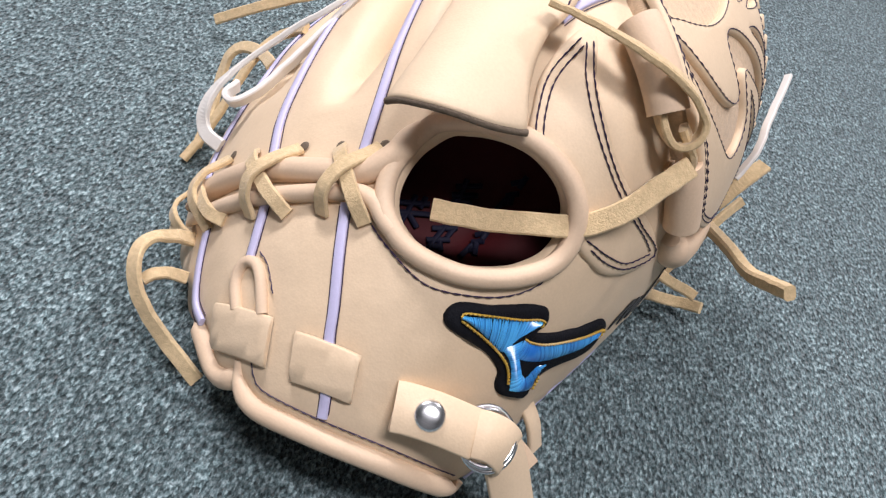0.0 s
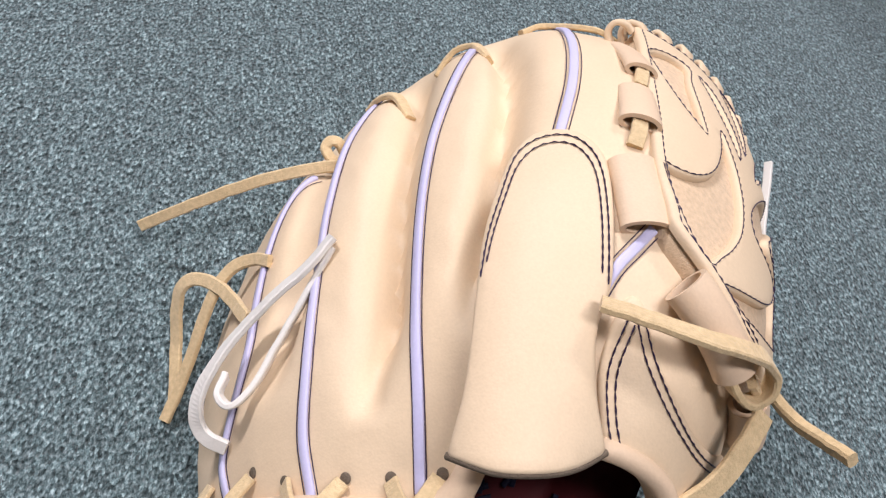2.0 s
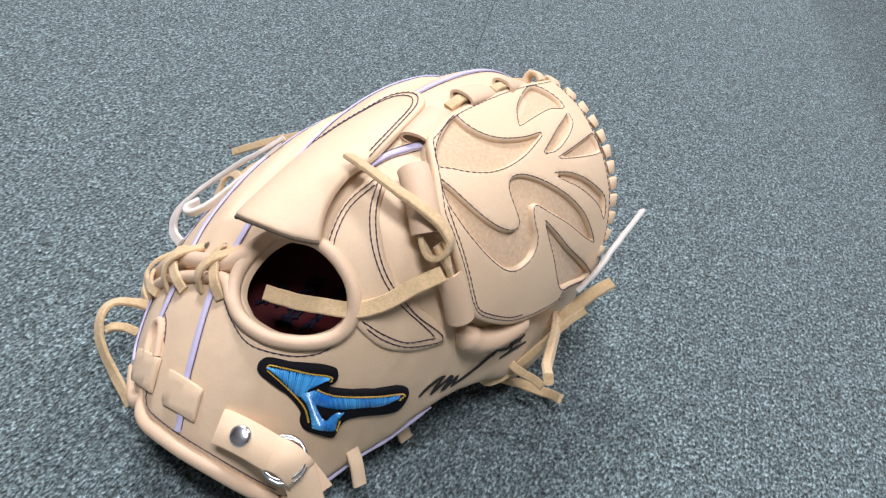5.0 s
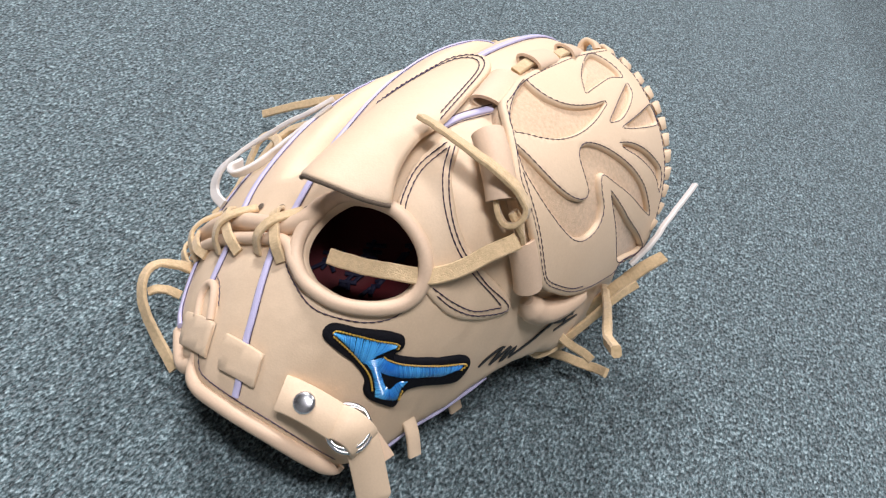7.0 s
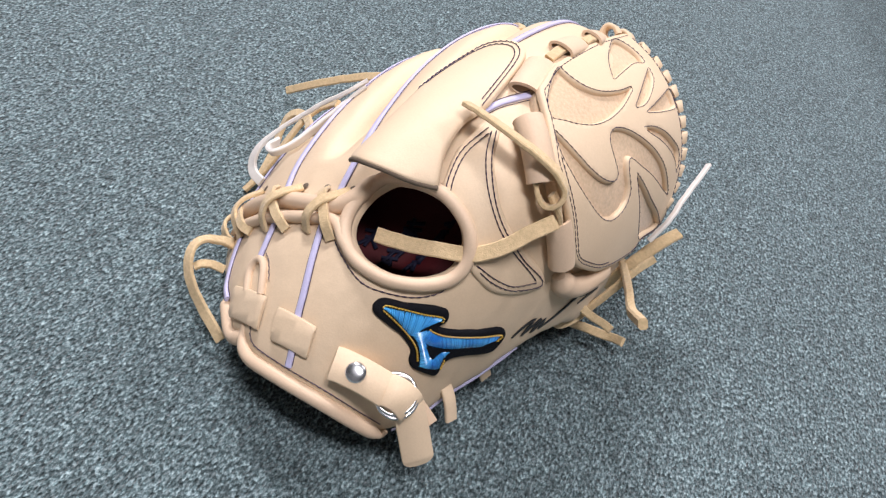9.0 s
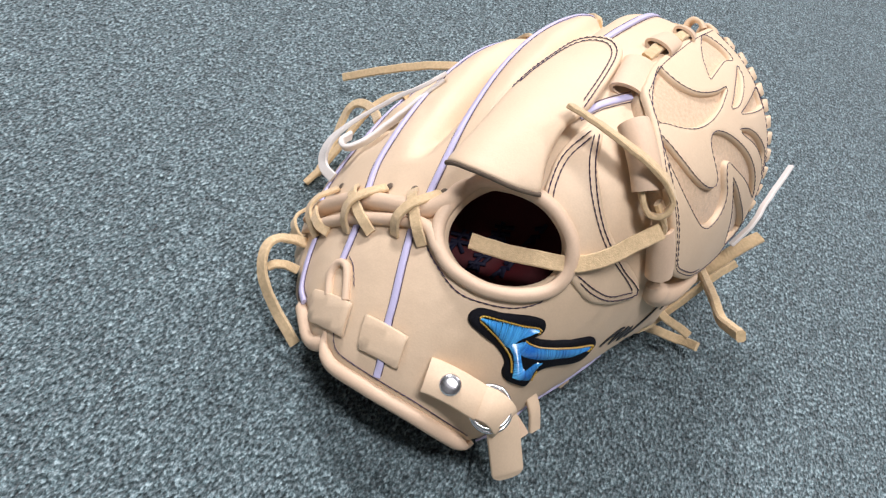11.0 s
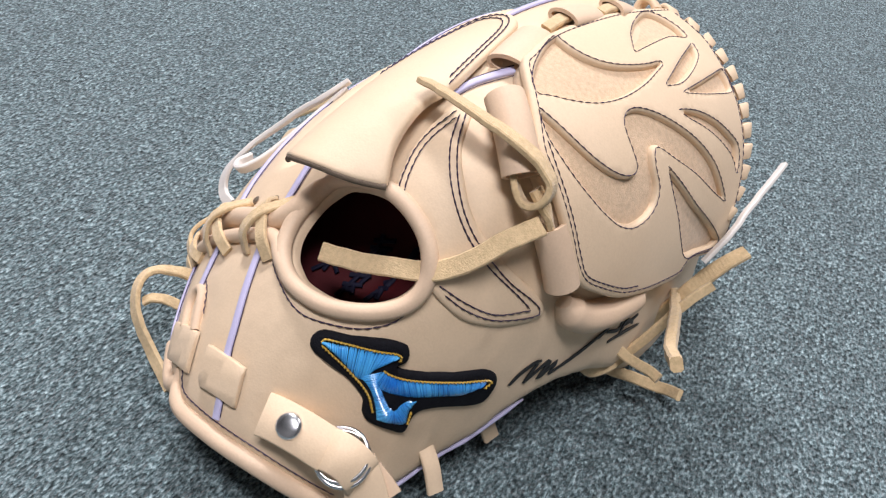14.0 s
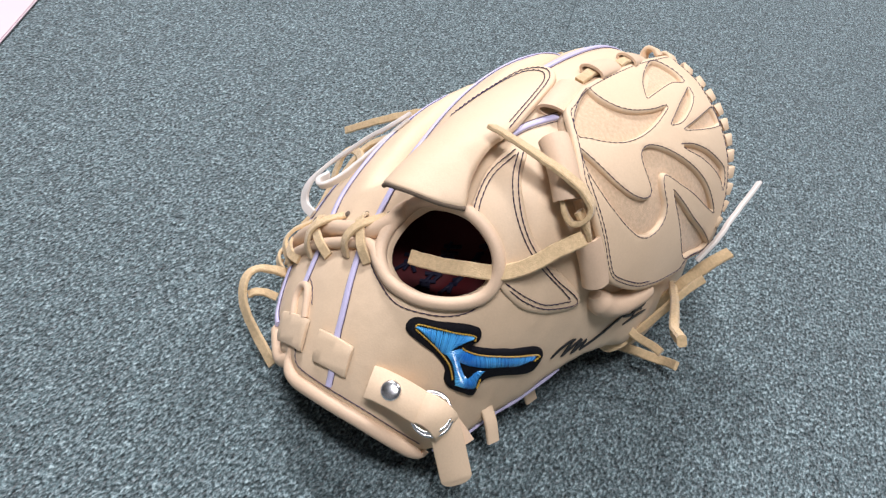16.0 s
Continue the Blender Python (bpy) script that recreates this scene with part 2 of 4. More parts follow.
def round_section(r, n=10):
    return [(r * math.cos(2 * math.pi * k / n), r * math.sin(2 * math.pi * k / n)) for k in range(n)]


def flat_section(w, t):
    a, b, c = w / 2, t / 2, min(w, t) * 0.22
    return [(-a, -b + c), (-a + c, -b), (a - c, -b), (a, -b + c), (a, b - c), (a - c, b), (-a + c, b), (-a, b - c)]


def lace(points, width=0.0062, thick=0.0026, ups=None, name="lace", material=None, parent=None, label="", n=8, rough=0.0003):
    q = spline(points, n)
    u = None
    if ups is not None:
        u = spline(ups, n) if len(ups) == len(points) else np.array(ups, float)
    q = q + np.array([noise.noise_vector(Vector(v) * 160) for v in q]) * rough
    V, F = sweep(q, flat_section(width, thick), u)
    return mesh_object(name, V, F, material or LACE, parent, label, smooth=False)


def stitches(f, line, parent, high=0.0024, unit=1.0, long=0.0034, gap=0.0002, thick=0.00036, material=None, name="stitching", closed=False, label=""):
    """A row of thread dashes along a line on the surface f."""
    q = even(line, 0.0004 / unit, closed)
    p = np.array(f(q[:, 0], q[:, 1], np.full(len(q), high)))
    up = np.array(f(q[:, 0], q[:, 1], np.full(len(q), high + 0.01))) - p
    d = np.r_[0, np.cumsum(np.linalg.norm(np.diff(p, axis=0), axis=1))]
    soup, s = Soup(), 0.0
    while s + long < d[-1]:
        ends = [np.array([np.interp(s + k * long, d, p[:, j]) for j in range(3)]) for k in (0, 0.5, 1)]
        u = np.array([np.interp(s + long / 2, d, up[:, j]) for j in range(3)])
        u /= np.linalg.norm(u)
        ends[1] = ends[1] + u * thick * 0.8
        ends[0], ends[2] = ends[0] - u * thick * 0.35, ends[2] - u * thick * 0.35
        soup.add(*sweep(ends, [(-thick, 0), (0, -thick), (thick, 0), (0, thick)], np.array([u]), scale=[0.6, 1, 0.6]))
        s += long + gap
    return soup.make(name, material or THREAD, parent, label)

# ---------------------------------------------------------------- form of the glove
MIDDLE, REACH = np.array([-0.055, 0.06, 0.015]), np.array([0.105, 0.14, 0.15])
SWELL = np.array([
    [1.142, 1.238, 1.346, 1.452, 1.478, 1.426, 1.383, 1.356],
    [1.343, 1.261, 1.192, 1.266, 1.291, 1.335, 1.397, 1.449],
    [1.534, 1.31, 1.091, 0.985, 1.023, 1.324, 1.435, 1.525],
    [1.691, 1.306, 0.912, 0.63, 0.832, 1.308, 1.46, 1.579],
    [1.765, 1.35, 0.776, 1.005, 1.252, 1.663, 1.588, 1.629],
    [1.674, 1.201, 0.612, 0.773, 1.033, 1.536, 1.668, 1.74],
    [1.432, 1.105, 0.856, 0.86, 0.975, 1.332, 1.615, 1.831],
    [1.157, 1.066, 1.012, 0.972, 1.009, 1.192, 1.512, 1.878],
])
# grooves between the fingers
GROOVES = [
    (spline([(-0.06, 0.62), (-0.077, 0.46), (-0.132, 0.271), (-0.169, 0.148), (-0.206, 0.043), (-0.232, -0.08)]), 0.013, 0.045),
    (spline([(-0.26, 0.66), (-0.308, 0.514), (-0.371, 0.33), (-0.411, 0.159), (-0.434, 0.004), (-0.462, -0.096), (-0.475, -0.20)]), 0.016, 0.055),
    (spline([(-0.52, 0.66), (-0.574, 0.50), (-0.623, 0.325), (-0.652, 0.178), (-0.694, 0.033), (-0.72, -0.10)]), 0.010, 0.045),
]


def weights(a):
    u = np.clip((a + 1.3) / 2.6 * 5, 0, 5 - 1e-6)
    i = u.astype(int)
    f = u - i
    return i, ((1 - f) ** 3 / 6, (3 * f ** 3 - 6 * f * f + 4) / 6, (-3 * f ** 3 + 3 * f * f + 3 * f + 1) / 6, f ** 3 / 6)


def swell(a, b):
    (i, wa), (j, wb) = weights(a), weights(b)
    return sum(wa[m] * wb[n] * SWELL[i + m, j + n] for m in range(4) for n in range(4))


def line_gap(a, b, line):
    """Distance of (a, b) from a line, and how far along it (0 to 1) the nearest point is."""
    best, where = np.full(np.shape(a), 1e9), np.zeros(np.shape(a))
    for k, (p, q) in enumerate(zip(line[:-1], line[1:])):
        d = q - p
        t = np.clip(((a - p[0]) * d[0] + (b - p[1]) * d[1]) / (d @ d), 0, 1)
        g = np.hypot(a - p[0] - t * d[0], b - p[1] - t * d[1])
        where = np.where(g < best, (k + t) / (len(line) - 1), where)
        best = np.minimum(best, g)
    return best, where


def raw(a, b, grooved=True):
    th = np.hypot(a, b) + 1e-9
    s = np.sin(th * math.pi / 2) / th
    d = np.stack([a * s, b * s, np.cos(th * math.pi / 2)], -1) * REACH
    p = MIDDLE + d * swell(a, b)[..., None]
    out = d / np.linalg.norm(d, axis=-1)[..., None]
    drop = np.zeros(np.shape(a))
    for line, deep, wide in GROOVES if grooved else ():
        g, w = line_gap(a, b, line)
        drop += deep * (0.65 * np.exp(-(g / wide) ** 2) + 0.45 * np.exp(-(g / 0.030) ** 2)) * np.clip((1 - w) * 2.8, 0, 1) ** 0.8
    return p - out * drop[..., None]


def hide(a, b, h=0.0, grooved=True, e=0.006):
    """The back of the glove: a across it, b along it, h metres above it."""
    a, b = np.asarray(a, float), np.asarray(b, float)
    n = np.cross(raw(a + e, b, grooved) - raw(a - e, b, grooved), raw(a, b + e, grooved) - raw(a, b - e, grooved))
    n /= np.linalg.norm(n, axis=-1)[..., None]
    return raw(a, b, grooved) + n * np.asarray(h)[..., None]


def worn(a, b, h=0.0):
    """The same with the slight unevenness of soft leather."""
    a, b = np.asarray(a, float), np.asarray(b, float)
    r = 0.0005 * (np.sin(27 * a + 9 * b) * np.sin(19 * b - 6 * a + 1.3) + 0.5 * np.sin(47 * a - 21 * b + 0.7) * np.sin(37 * b + 17 * a))
    fade = np.clip((b + 0.80) / 0.15, 0, 1)
    return hide(a, b, np.asarray(h) - np.abs(r) * fade)


WEB_MIDDLE, WEB_X, WEB_Y, WEB_UP = (np.array(v) for v in ((0.0115, 0.1174, 0.1422), (0.7246, -0.0, -0.6892), (0.037, 0.9986, 0.0389), (0.6882, -0.0536, 0.7235)))
WEB_BEND = np.array([0.011, 0.145, -0.037, -6.16, 3.401, -1.861, 0.009, -0.301, -0.952, 1.237])


def web_raw(u, v):
    z = sum(c * k for c, k in zip(WEB_BEND, (1, u, v, u * u, u * v, v * v, u ** 3, v ** 3, u * u * v, u * v * v)))
    return WEB_MIDDLE + u[..., None] * WEB_X + v[..., None] * WEB_Y + (z * np.ones(np.shape(u)))[..., None] * WEB_UP


def net(u, v, h=0.0):
    """The web between thumb and index finger: u across, v along, in metres, h above it."""
    u, v = np.asarray(u, float), np.asarray(v, float)
    e = 0.0008
    n = np.cross(web_raw(u + e, v) - web_raw(u - e, v), web_raw(u, v + e) - web_raw(u, v - e))
    n /= np.linalg.norm(n, axis=-1)[..., None]
    return web_raw(u, v) + n * np.asarray(h)[..., None]


UNIT = 0.145

# ---------------------------------------------------------------- the room
def box(name, lo, hi, material, label="", kind="structure"):
    x0, y0, z0 = lo
    x1, y1, z1 = hi
    v = [(x, y, z) for z in (z0, z1) for y in (y0, y1) for x in (x0, x1)]
    f = [(0, 2, 3, 1), (4, 5, 7, 6), (0, 1, 5, 4), (2, 6, 7, 3), (0, 4, 6, 2), (1, 3, 7, 5)]
    ob = mesh_object(name, v, f, material, None, label, smooth=False)
    return tagged(ob, kind=kind) if kind else ob


def slab(name, lo, hi, material, parent, bevel=0.004):
    bm = bmesh.new()
    bmesh.ops.create_cube(bm, size=1.0)
    for v in bm.verts:
        v.co = Vector([lo[k] + (v.co[k] + 0.5) * (hi[k] - lo[k]) for k in range(3)])
    bmesh.ops.bevel(bm, geom=bm.edges[:], offset=bevel, segments=2, affect="EDGES")
    me = bpy.data.meshes.new(name)
    bm.to_mesh(me)
    bm.free()
    me.materials.append(material)
    ob = new(name, me)
    ob.parent = parent
    return ob


box("floor", (-2.6, -2.0, -0.12), (2.6, 3.0, -0.006), CARPET, "grey-green flecked loop-pile carpet floor")
# unseen ceiling and walls, added to close the room
box("ceiling", (-2.6, -2.0, 2.60), (2.6, 3.0, 2.72), CEILING, "unseen plain ceiling closing the room, greyed to cut bounce light")
box("wall_north", (-2.72, 3.0, -0.12), (2.72, 3.12, 2.72), WALL, "unseen plain wall closing the room, greyed to cut bounce light")
box("wall_south", (-2.72, -2.12, -0.12), (2.72, -2.0, 2.72), WALL, "unseen plain wall closing the room, greyed to cut bounce light")
box("wall_west", (-2.72, -2.0, -0.12), (-2.6, 3.0, 2.72), WALL, "unseen plain wall closing the room, greyed to cut bounce light")
box("wall_east", (2.6, -2.0, -0.12), (2.72, 3.0, 2.72), WALL, "unseen plain wall closing the room, greyed to cut bounce light")


# carpet laid in half-metre widths
floor = bpy.data.objects["floor"]
strip_mesh = None
for k in range(-4, 4):
    if strip_mesh is None:
        one_strip = slab("carpet_width", (0.0, -1.6, -0.006), (0.4996, 1.6, 0.0), CARPET, floor, 0.0003)
        strip_mesh = one_strip.data
    else:
        one_strip = new("carpet_width", strip_mesh)
        one_strip.parent = floor
    one_strip.matrix_basis = pose(-0.085 + 0.5 * k * math.cos(radians(15.6)), 0.51 + 0.5 * k * math.sin(radians(15.6)) - 0.3, 0, 0, 0, 15.6)

# a pale sheet on the carpet, one edge in view
sheet = slab("cardboard_sheet", (-0.62, -0.45, 0.0), (0.0, 0.45, 0.003), PALE_FLOOR, None, 0.001)
sheet.matrix_basis = pose(-0.548, 0.13, 0.001, 0, 0, 27)
tagged(sheet, "pale pinkish flat cardboard sheet lying on the carpet", "sheet")

# a low dark storage unit at the edge of the view
unit = new("storage_unit")
tagged(unit, "low dark navy storage unit standing on the carpet", "cabinet")
unit.matrix_basis = pose(0.305, 0.79, 0, 0, 0, -69)
slab("plinth", (-0.55, 0.015, 0.0), (0.60, 0.36, 0.04), NAVY, unit)
slab("carcass", (-0.56, 0.0, 0.04), (0.61, 0.37, 0.23), NAVY, unit)
slab("top", (-0.57, -0.008, 0.23), (0.62, 0.38, 0.25), NAVY, unit)

# ---------------------------------------------------------------- the glove: shells
glove = new("baseball_glove")
tagged(glove, "new tan leather baseball glove lying palm down on carpet", "baseball glove")

HEEL = [(-0.777, -0.557), (-0.653, -0.661), (-0.576, -0.731), (-0.541, -0.753), (-0.462, -0.768), (-0.361, -0.816), (-0.170, -0.842), (0.062, -0.858), (0.250, -0.872), (0.355, -0.880)]
THUMB_EDGE = [(0.41, -0.866), (0.49, -0.825), (0.572, -0.772), (0.672, -0.645), (0.748, -0.517), (0.782, -0.296), (0.84, -0.126), (0.92, 0.05), (0.985, 0.2)]
HOLE = [(-0.134, -0.279), (-0.194, -0.327), (-0.212, -0.386), (-0.186, -0.447), (-0.121, -0.488), (-0.05, -0.505), (0.055, -0.505), (0.157, -0.475), (0.223, -0.432), (0.247, -0.388), (0.234, -0.345), (0.198, -0.316), (0.144, -0.297), (0.074, -0.281), (-0.001, -0.274), (-0.076, -0.273)]
AROUND = [(1.04 * math.cos(t), 1.04 * math.sin(t)) for t in np.radians(np.arange(18, 199, 6))]
OUTER = np.vstack([spline(HEEL, 5), spline(THUMB_EDGE, 5), AROUND, [(-0.95, -0.40), (-0.87, -0.48)]])
panel("back_shell", worn, even(OUTER, 0.02, True), TAN, glove, high=0.0, edge=0.004, step=0.0028, unit=UNIT, holes=[HOLE], base=-0.006, sharp=("outline",), label="smooth tan leather back with four finger stalls")


def palm(a, b, h=0.0):
    """The palm side, set back under the open wrist."""
    a, b = np.asarray(a, float), np.asarray(b, float)
    k = np.clip((np.hypot(a, b) - 0.78) / 0.22, 0, 1)
    wrist = np.clip(((0.45 * a - 0.89 * b) / (np.hypot(a, b) + 1e-9) - 0.05) / 0.45, 0, 1)
    return hide(a, b, np.asarray(h) - 0.006 - 0.010 * (1 - k) - 0.045 * wrist * wrist * (3 - 2 * wrist), False, 0.03)


full = [(1.07 * math.cos(t), 1.07 * math.sin(t)) for t in np.radians(np.arange(0, 360, 8))]
inner = [(0.70 * math.cos(t), 0.72 * math.sin(t)) for t in np.radians(np.arange(0, 360, 12))]
panel("palm_shell", palm, full, TAN_ROLL, glove, high=0.0, edge=0.004, step=0.007, unit=UNIT, holes=[inner], base=-0.004, label="tan leather palm side resting on the carpet")


def pocket(a, b, h=0.0):
    """The inside of the hand stall, sunk under the opening."""
    d = np.hypot((np.asarray(a) - 0.0) / 0.42, (np.asarray(b) + 0.38) / 0.27)
    return hide(a, b, np.asarray(h) - 0.008 - 0.034 * np.clip(1.15 - d, 0, 1) ** 0.6, False, 0.03)


well = [(0.42 * math.cos(t), -0.38 + 0.27 * math.sin(t)) for t in np.radians(np.arange(0, 360, 12))]
lining = panel("lining", pocket, well, LINING, glove, high=0.0, edge=0.003, step=0.005, unit=UNIT, label="dark red leather lining inside the hand opening")

# navy embroidered characters on the lining, as plain strokes in square cells
rng = random.Random(4)
for cx, cy in ((-0.135, -0.335), (0.085, -0.330), (-0.130, -0.455), (0.075, -0.465), (-0.255, -0.395)):
    strokes = [((-0.9, 0.55), (0.8, 0.7)), ((-0.1, 1.0), (-0.2, -0.9)), ((-0.8, 0.0), (0.9, 0.1)), ((-0.3, -0.1), (-0.9, -0.9)), ((0.1, -0.1), (0.9, -0.8)), ((0.5, 0.9), (0.45, 0.2)), ((-0.5, -0.5), (0.5, -0.45))]
    for (x0, y0), (x1, y1) in rng.sample(strokes, 6):
        k = np.array([0.0, 0.5, 1.0])
        xs = cx + 0.048 * (x0 + (x1 - x0) * k + rng.uniform(-0.15, 0.15))
        ys = cy + 0.043 * (y0 + (y1 - y0) * k + rng.uniform(-0.15, 0.15))
        p = pocket(xs, ys, 0.0012)
        n = pocket(xs, ys, 0.0112) - p
        mesh_object("embroidered_bar", *sweep(p, flat_section(0.0021, 0.0012), n), NAVY, lining)


def ridge(name, f, line, radius, material, high=0.0, closed=False, label="", parent=None, unit=UNIT, taper=False, flat=None, step=0.0022):
    """A cord or band along a line on the surface f."""
    q = even(spline(line, 8, closed), step / unit, closed)
    p = np.array(f(q[:, 0], q[:, 1], np.full(len(q), high)))
    n = np.array(f(q[:, 0], q[:, 1], np.full(len(q), high + 0.01))) - p
    if closed:
        p, n = np.vstack([p, p[:2]]), np.vstack([n, n[:2]])
    sc = None
    if taper:
        k = np.linspace(0, 1, len(p))
        sc = np.clip(np.minimum(k, 1 - k) * 10, 0.25, 1) ** 0.5
    V, F = sweep(p, flat if flat else round_section(radius, 12), n, not closed, sc)
    return mesh_object(name, V, F, material, parent or glove, label)


# rolled edges
ridge("heel_piping", hide, [(-0.470, -0.735), (-0.448, -0.775), (-0.361, -0.821), (-0.165, -0.849), (0.065, -0.866), (0.25, -0.880), (0.355, -0.887), (0.376, -0.870)], 0.0040, TAN_ROLL, -0.0010, label="rolled tan leather heel edge", taper=True)
ridge("wrist_pad_piping", hide, [(-0.70, -0.635), (-0.61, -0.715), (-0.56, -0.752), (-0.50, -0.770), (-0.45, -0.757)], 0.0042, TAN_ROLL, -0.002, taper=True)
ridge("opening_piping", hide, [(-0.165, -0.273), (-0.217, -0.333), (-0.232, -0.391), (-0.206, -0.452), (-0.141, -0.499), (-0.053, -0.522), (0.06, -0.52), (0.168, -0.486), (0.245, -0.434), (0.27, -0.385), (0.257, -0.34), (0.214, -0.304), (0.154, -0.282), (0.082, -0.267), (0.004, -0.26), (-0.083, -0.26)], 0.0036, TAN_ROLL, 0.0008, closed=True, label="rolled tan leather rim of the hand opening")
ridge("thumb_piping", hide, [(0.42, -0.868), (0.50, -0.830), (0.580, -0.776), (0.68, -0.648), (0.754, -0.52), (0.79, -0.30)], 0.0013, WELT, -0.002, taper=True, label="lilac-white piping along the thumb")
ridge("seam_roll", hide, [(-0.90, -0.285), (-0.82, -0.310), (-0.643, -0.336), (-0.445, -0.372), (-0.31, -0.382), (-0.235, -0.345), (-0.20, -0.295), (-0.15, -0.268)], 0.0048, TAN_ROLL, 0.0012, taper=True, label="thick tan leather roll across the wrist seam")
ridge("seam_roll", hide, [(-0.86, -0.355), (-0.75, -0.385), (-0.56, -0.412), (-0.397, -0.424), (-0.30, -0.424), (-0.24, -0.442), (-0.19, -0.475), (-0.10, -0.520)], 0.0033, TAN_ROLL, 0.0014, taper=True)

# lilac welts on the fingers and wrist
for line in (
    [(0.102, 0.650), (0.084, 0.596), (0.048, 0.440), (0.020, 0.345), (-0.001, 0.293), (-0.024, 0.240)],
    [(-0.125, 0.61), (-0.148, 0.567), (-0.225, 0.441), (-0.285, 0.33), (-0.326, 0.199), (-0.347, 0.059), (-0.352, -0.056), (-0.346, -0.168), (-0.337, -0.276), (-0.328, -0.350)],
    [(-0.375, 0.66), (-0.392, 0.634), (-0.486, 0.491), (-0.55, 0.323), (-0.58, 0.203), (-0.604, 0.052), (-0.617, -0.097), (-0.617, -0.211), (-0.588, -0.325)],
    [(-0.60, 0.545), (-0.685, 0.455), (-0.739, 0.324), (-0.767, 0.186), (-0.785, 0.047), (-0.83, -0.09), (-0.856, -0.19), (-0.83, -0.275)],
    [(-0.322, -0.445), (-0.284, -0.543), (-0.239, -0.642), (-0.221, -0.688), (-0.178, -0.767), (-0.158, -0.815)],
    [(-0.558, -0.425), (-0.549, -0.484), (-0.541, -0.545)],
    [(-0.753, -0.400), (-0.742, -0.50), (-0.712, -0.592), (-0.655, -0.645)],
    [(0.135, 0.060), (0.100, 0.030), (0.065, 0.0), (0.035, -0.04)],
):
    ridge("welt", hide, line, 0, WELT, 0.0003, flat=flat_section(0.0036, 0.0020))
    q = np.asarray(spline(line, 8))
    t = np.gradient(q, axis=0)
    side = np.stack([-t[:, 1], t[:, 0]], 1) / np.linalg.norm(t, axis=1)[:, None]
    for s in (-1, 1):
        ridge("welt_seam", hide, q[::4] + side[::4] * s * 0.0150, 0.00020, THREAD, 0.0003)

# ---------------------------------------------------------------- thumb panel with double stitching
TRI = [(0.076, -0.262), (0.050, -0.217), (0.040, -0.140), (0.080, -0.048), (0.118, -0.052), (0.155, -0.128), (0.204, -0.174), (0.276, -0.216), (0.385, -0.226), (0.560, -0.186), (0.556, -0.236), (0.486, -0.314), (0.402, -0.362), (0.305, -0.372), (0.262, -0.352), (0.215, -0.296)]
thumb_panel = panel("thumb_panel", hide, TRI, TAN, glove, high=0.0016, edge=0.0018, step=0.0034, unit=UNIT, label="tan leather panel edged with double dark stitching")
for line in (
    [(0.085, -0.268), (0.066, -0.220), (0.058, -0.149), (0.092, -0.066)],
    [(0.102, -0.265), (0.082, -0.218), (0.075, -0.154), (0.104, -0.076)],
    [(0.104, -0.076), (0.130, -0.135), (0.182, -0.193), (0.247, -0.234), (0.315, -0.254), (0.396, -0.253), (0.531, -0.222)],
    [(0.116, -0.070), (0.146, -0.130), (0.197, -0.186), (0.258, -0.226), (0.330, -0.244), (0.433, -0.238), (0.545, -0.202), (0.541, -0.232), (0.470, -0.305), (0.389, -0.344), (0.308, -0.358)],
    [(0.300, -0.351), (0.381, -0.334), (0.462, -0.297), (0.531, -0.222)],
):
    stitches(hide, spline(line, 10), thumb_panel, 0.0019, UNIT)
stitches(hide, spline([(-0.43, -0.715), (-0.405, -0.757), (-0.345, -0.790), (-0.17, -0.818), (0.06, -0.835), (0.25, -0.850), (0.34, -0.858)], 8), glove, 0.0004, UNIT, name="heel_stitching")
stitches(hide, spline([(-0.25, -0.470), (-0.17, -0.515), (-0.05, -0.558), (0.05, -0.556), (0.17, -0.522), (0.25, -0.465), (0.272, -0.40), (0.27, -0.35), (0.23, -0.30)], 8), glove, 0.0004, UNIT, name="opening_stitching", gap=0.0003)

# ---------------------------------------------------------------- finger guard
def guard(a, b, h=0.0):
    """The flap over the index finger, lifting off towards the wrist."""
    a, b = np.asarray(a, float), np.asarray(b, float)
    k = np.clip((0.20 - b) / 0.50, 0, 1.15)
    across = np.clip((a + 0.25) / 0.31, 0, 1)
    lift = k ** 1.2 * (0.0170 * (1 - across) + 0.006 * across + 0.012 * np.sin(math.pi * across))
    return hide(a, b, np.asarray(h) + 0.0012 + lift, False, 0.03)


FLAP = [(-0.229, -0.282), (-0.216, -0.243), (-0.199, -0.183), (-0.193, -0.106), (-0.189, -0.024), (-0.181, 0.07), (-0.16, 0.142), (-0.128, 0.208), (-0.085, 0.242), (-0.037, 0.244), (0.008, 0.228), (0.042, 0.195), (0.056, 0.151), (0.059, 0.081), (0.057, 0.024), (0.054, -0.021), (0.043, -0.057), (0.03, -0.093), (0.029, -0.143), (0.038, -0.199), (0.058, -0.252), (0.063, -0.266), (0.007, -0.286), (-0.047, -0.294), (-0.119, -0.297), (-0.172, -0.291)]
flap = panel("finger_guard", guard, even(np.vstack([spline(FLAP[:22], 6), spline(FLAP[21:] + FLAP[:1], 6)[1:]])[:-1], 0.012, True), TAN, glove, high=0.0014, edge=0.0012, step=0.0034, unit=UNIT, base=-0.0014, sharp=("outline",), label="loose tan leather finger guard flap")
stitches(guard, spline([(-0.178, -0.0), (-0.167, 0.07), (-0.145, 0.136), (-0.116, 0.203), (-0.081, 0.226), (-0.038, 0.228), (0.002, 0.214), (0.03, 0.183), (0.043, 0.142), (0.047, 0.08), (0.047, 0.023), (0.046, -0.033)], 10), flap, 0.0017, UNIT)
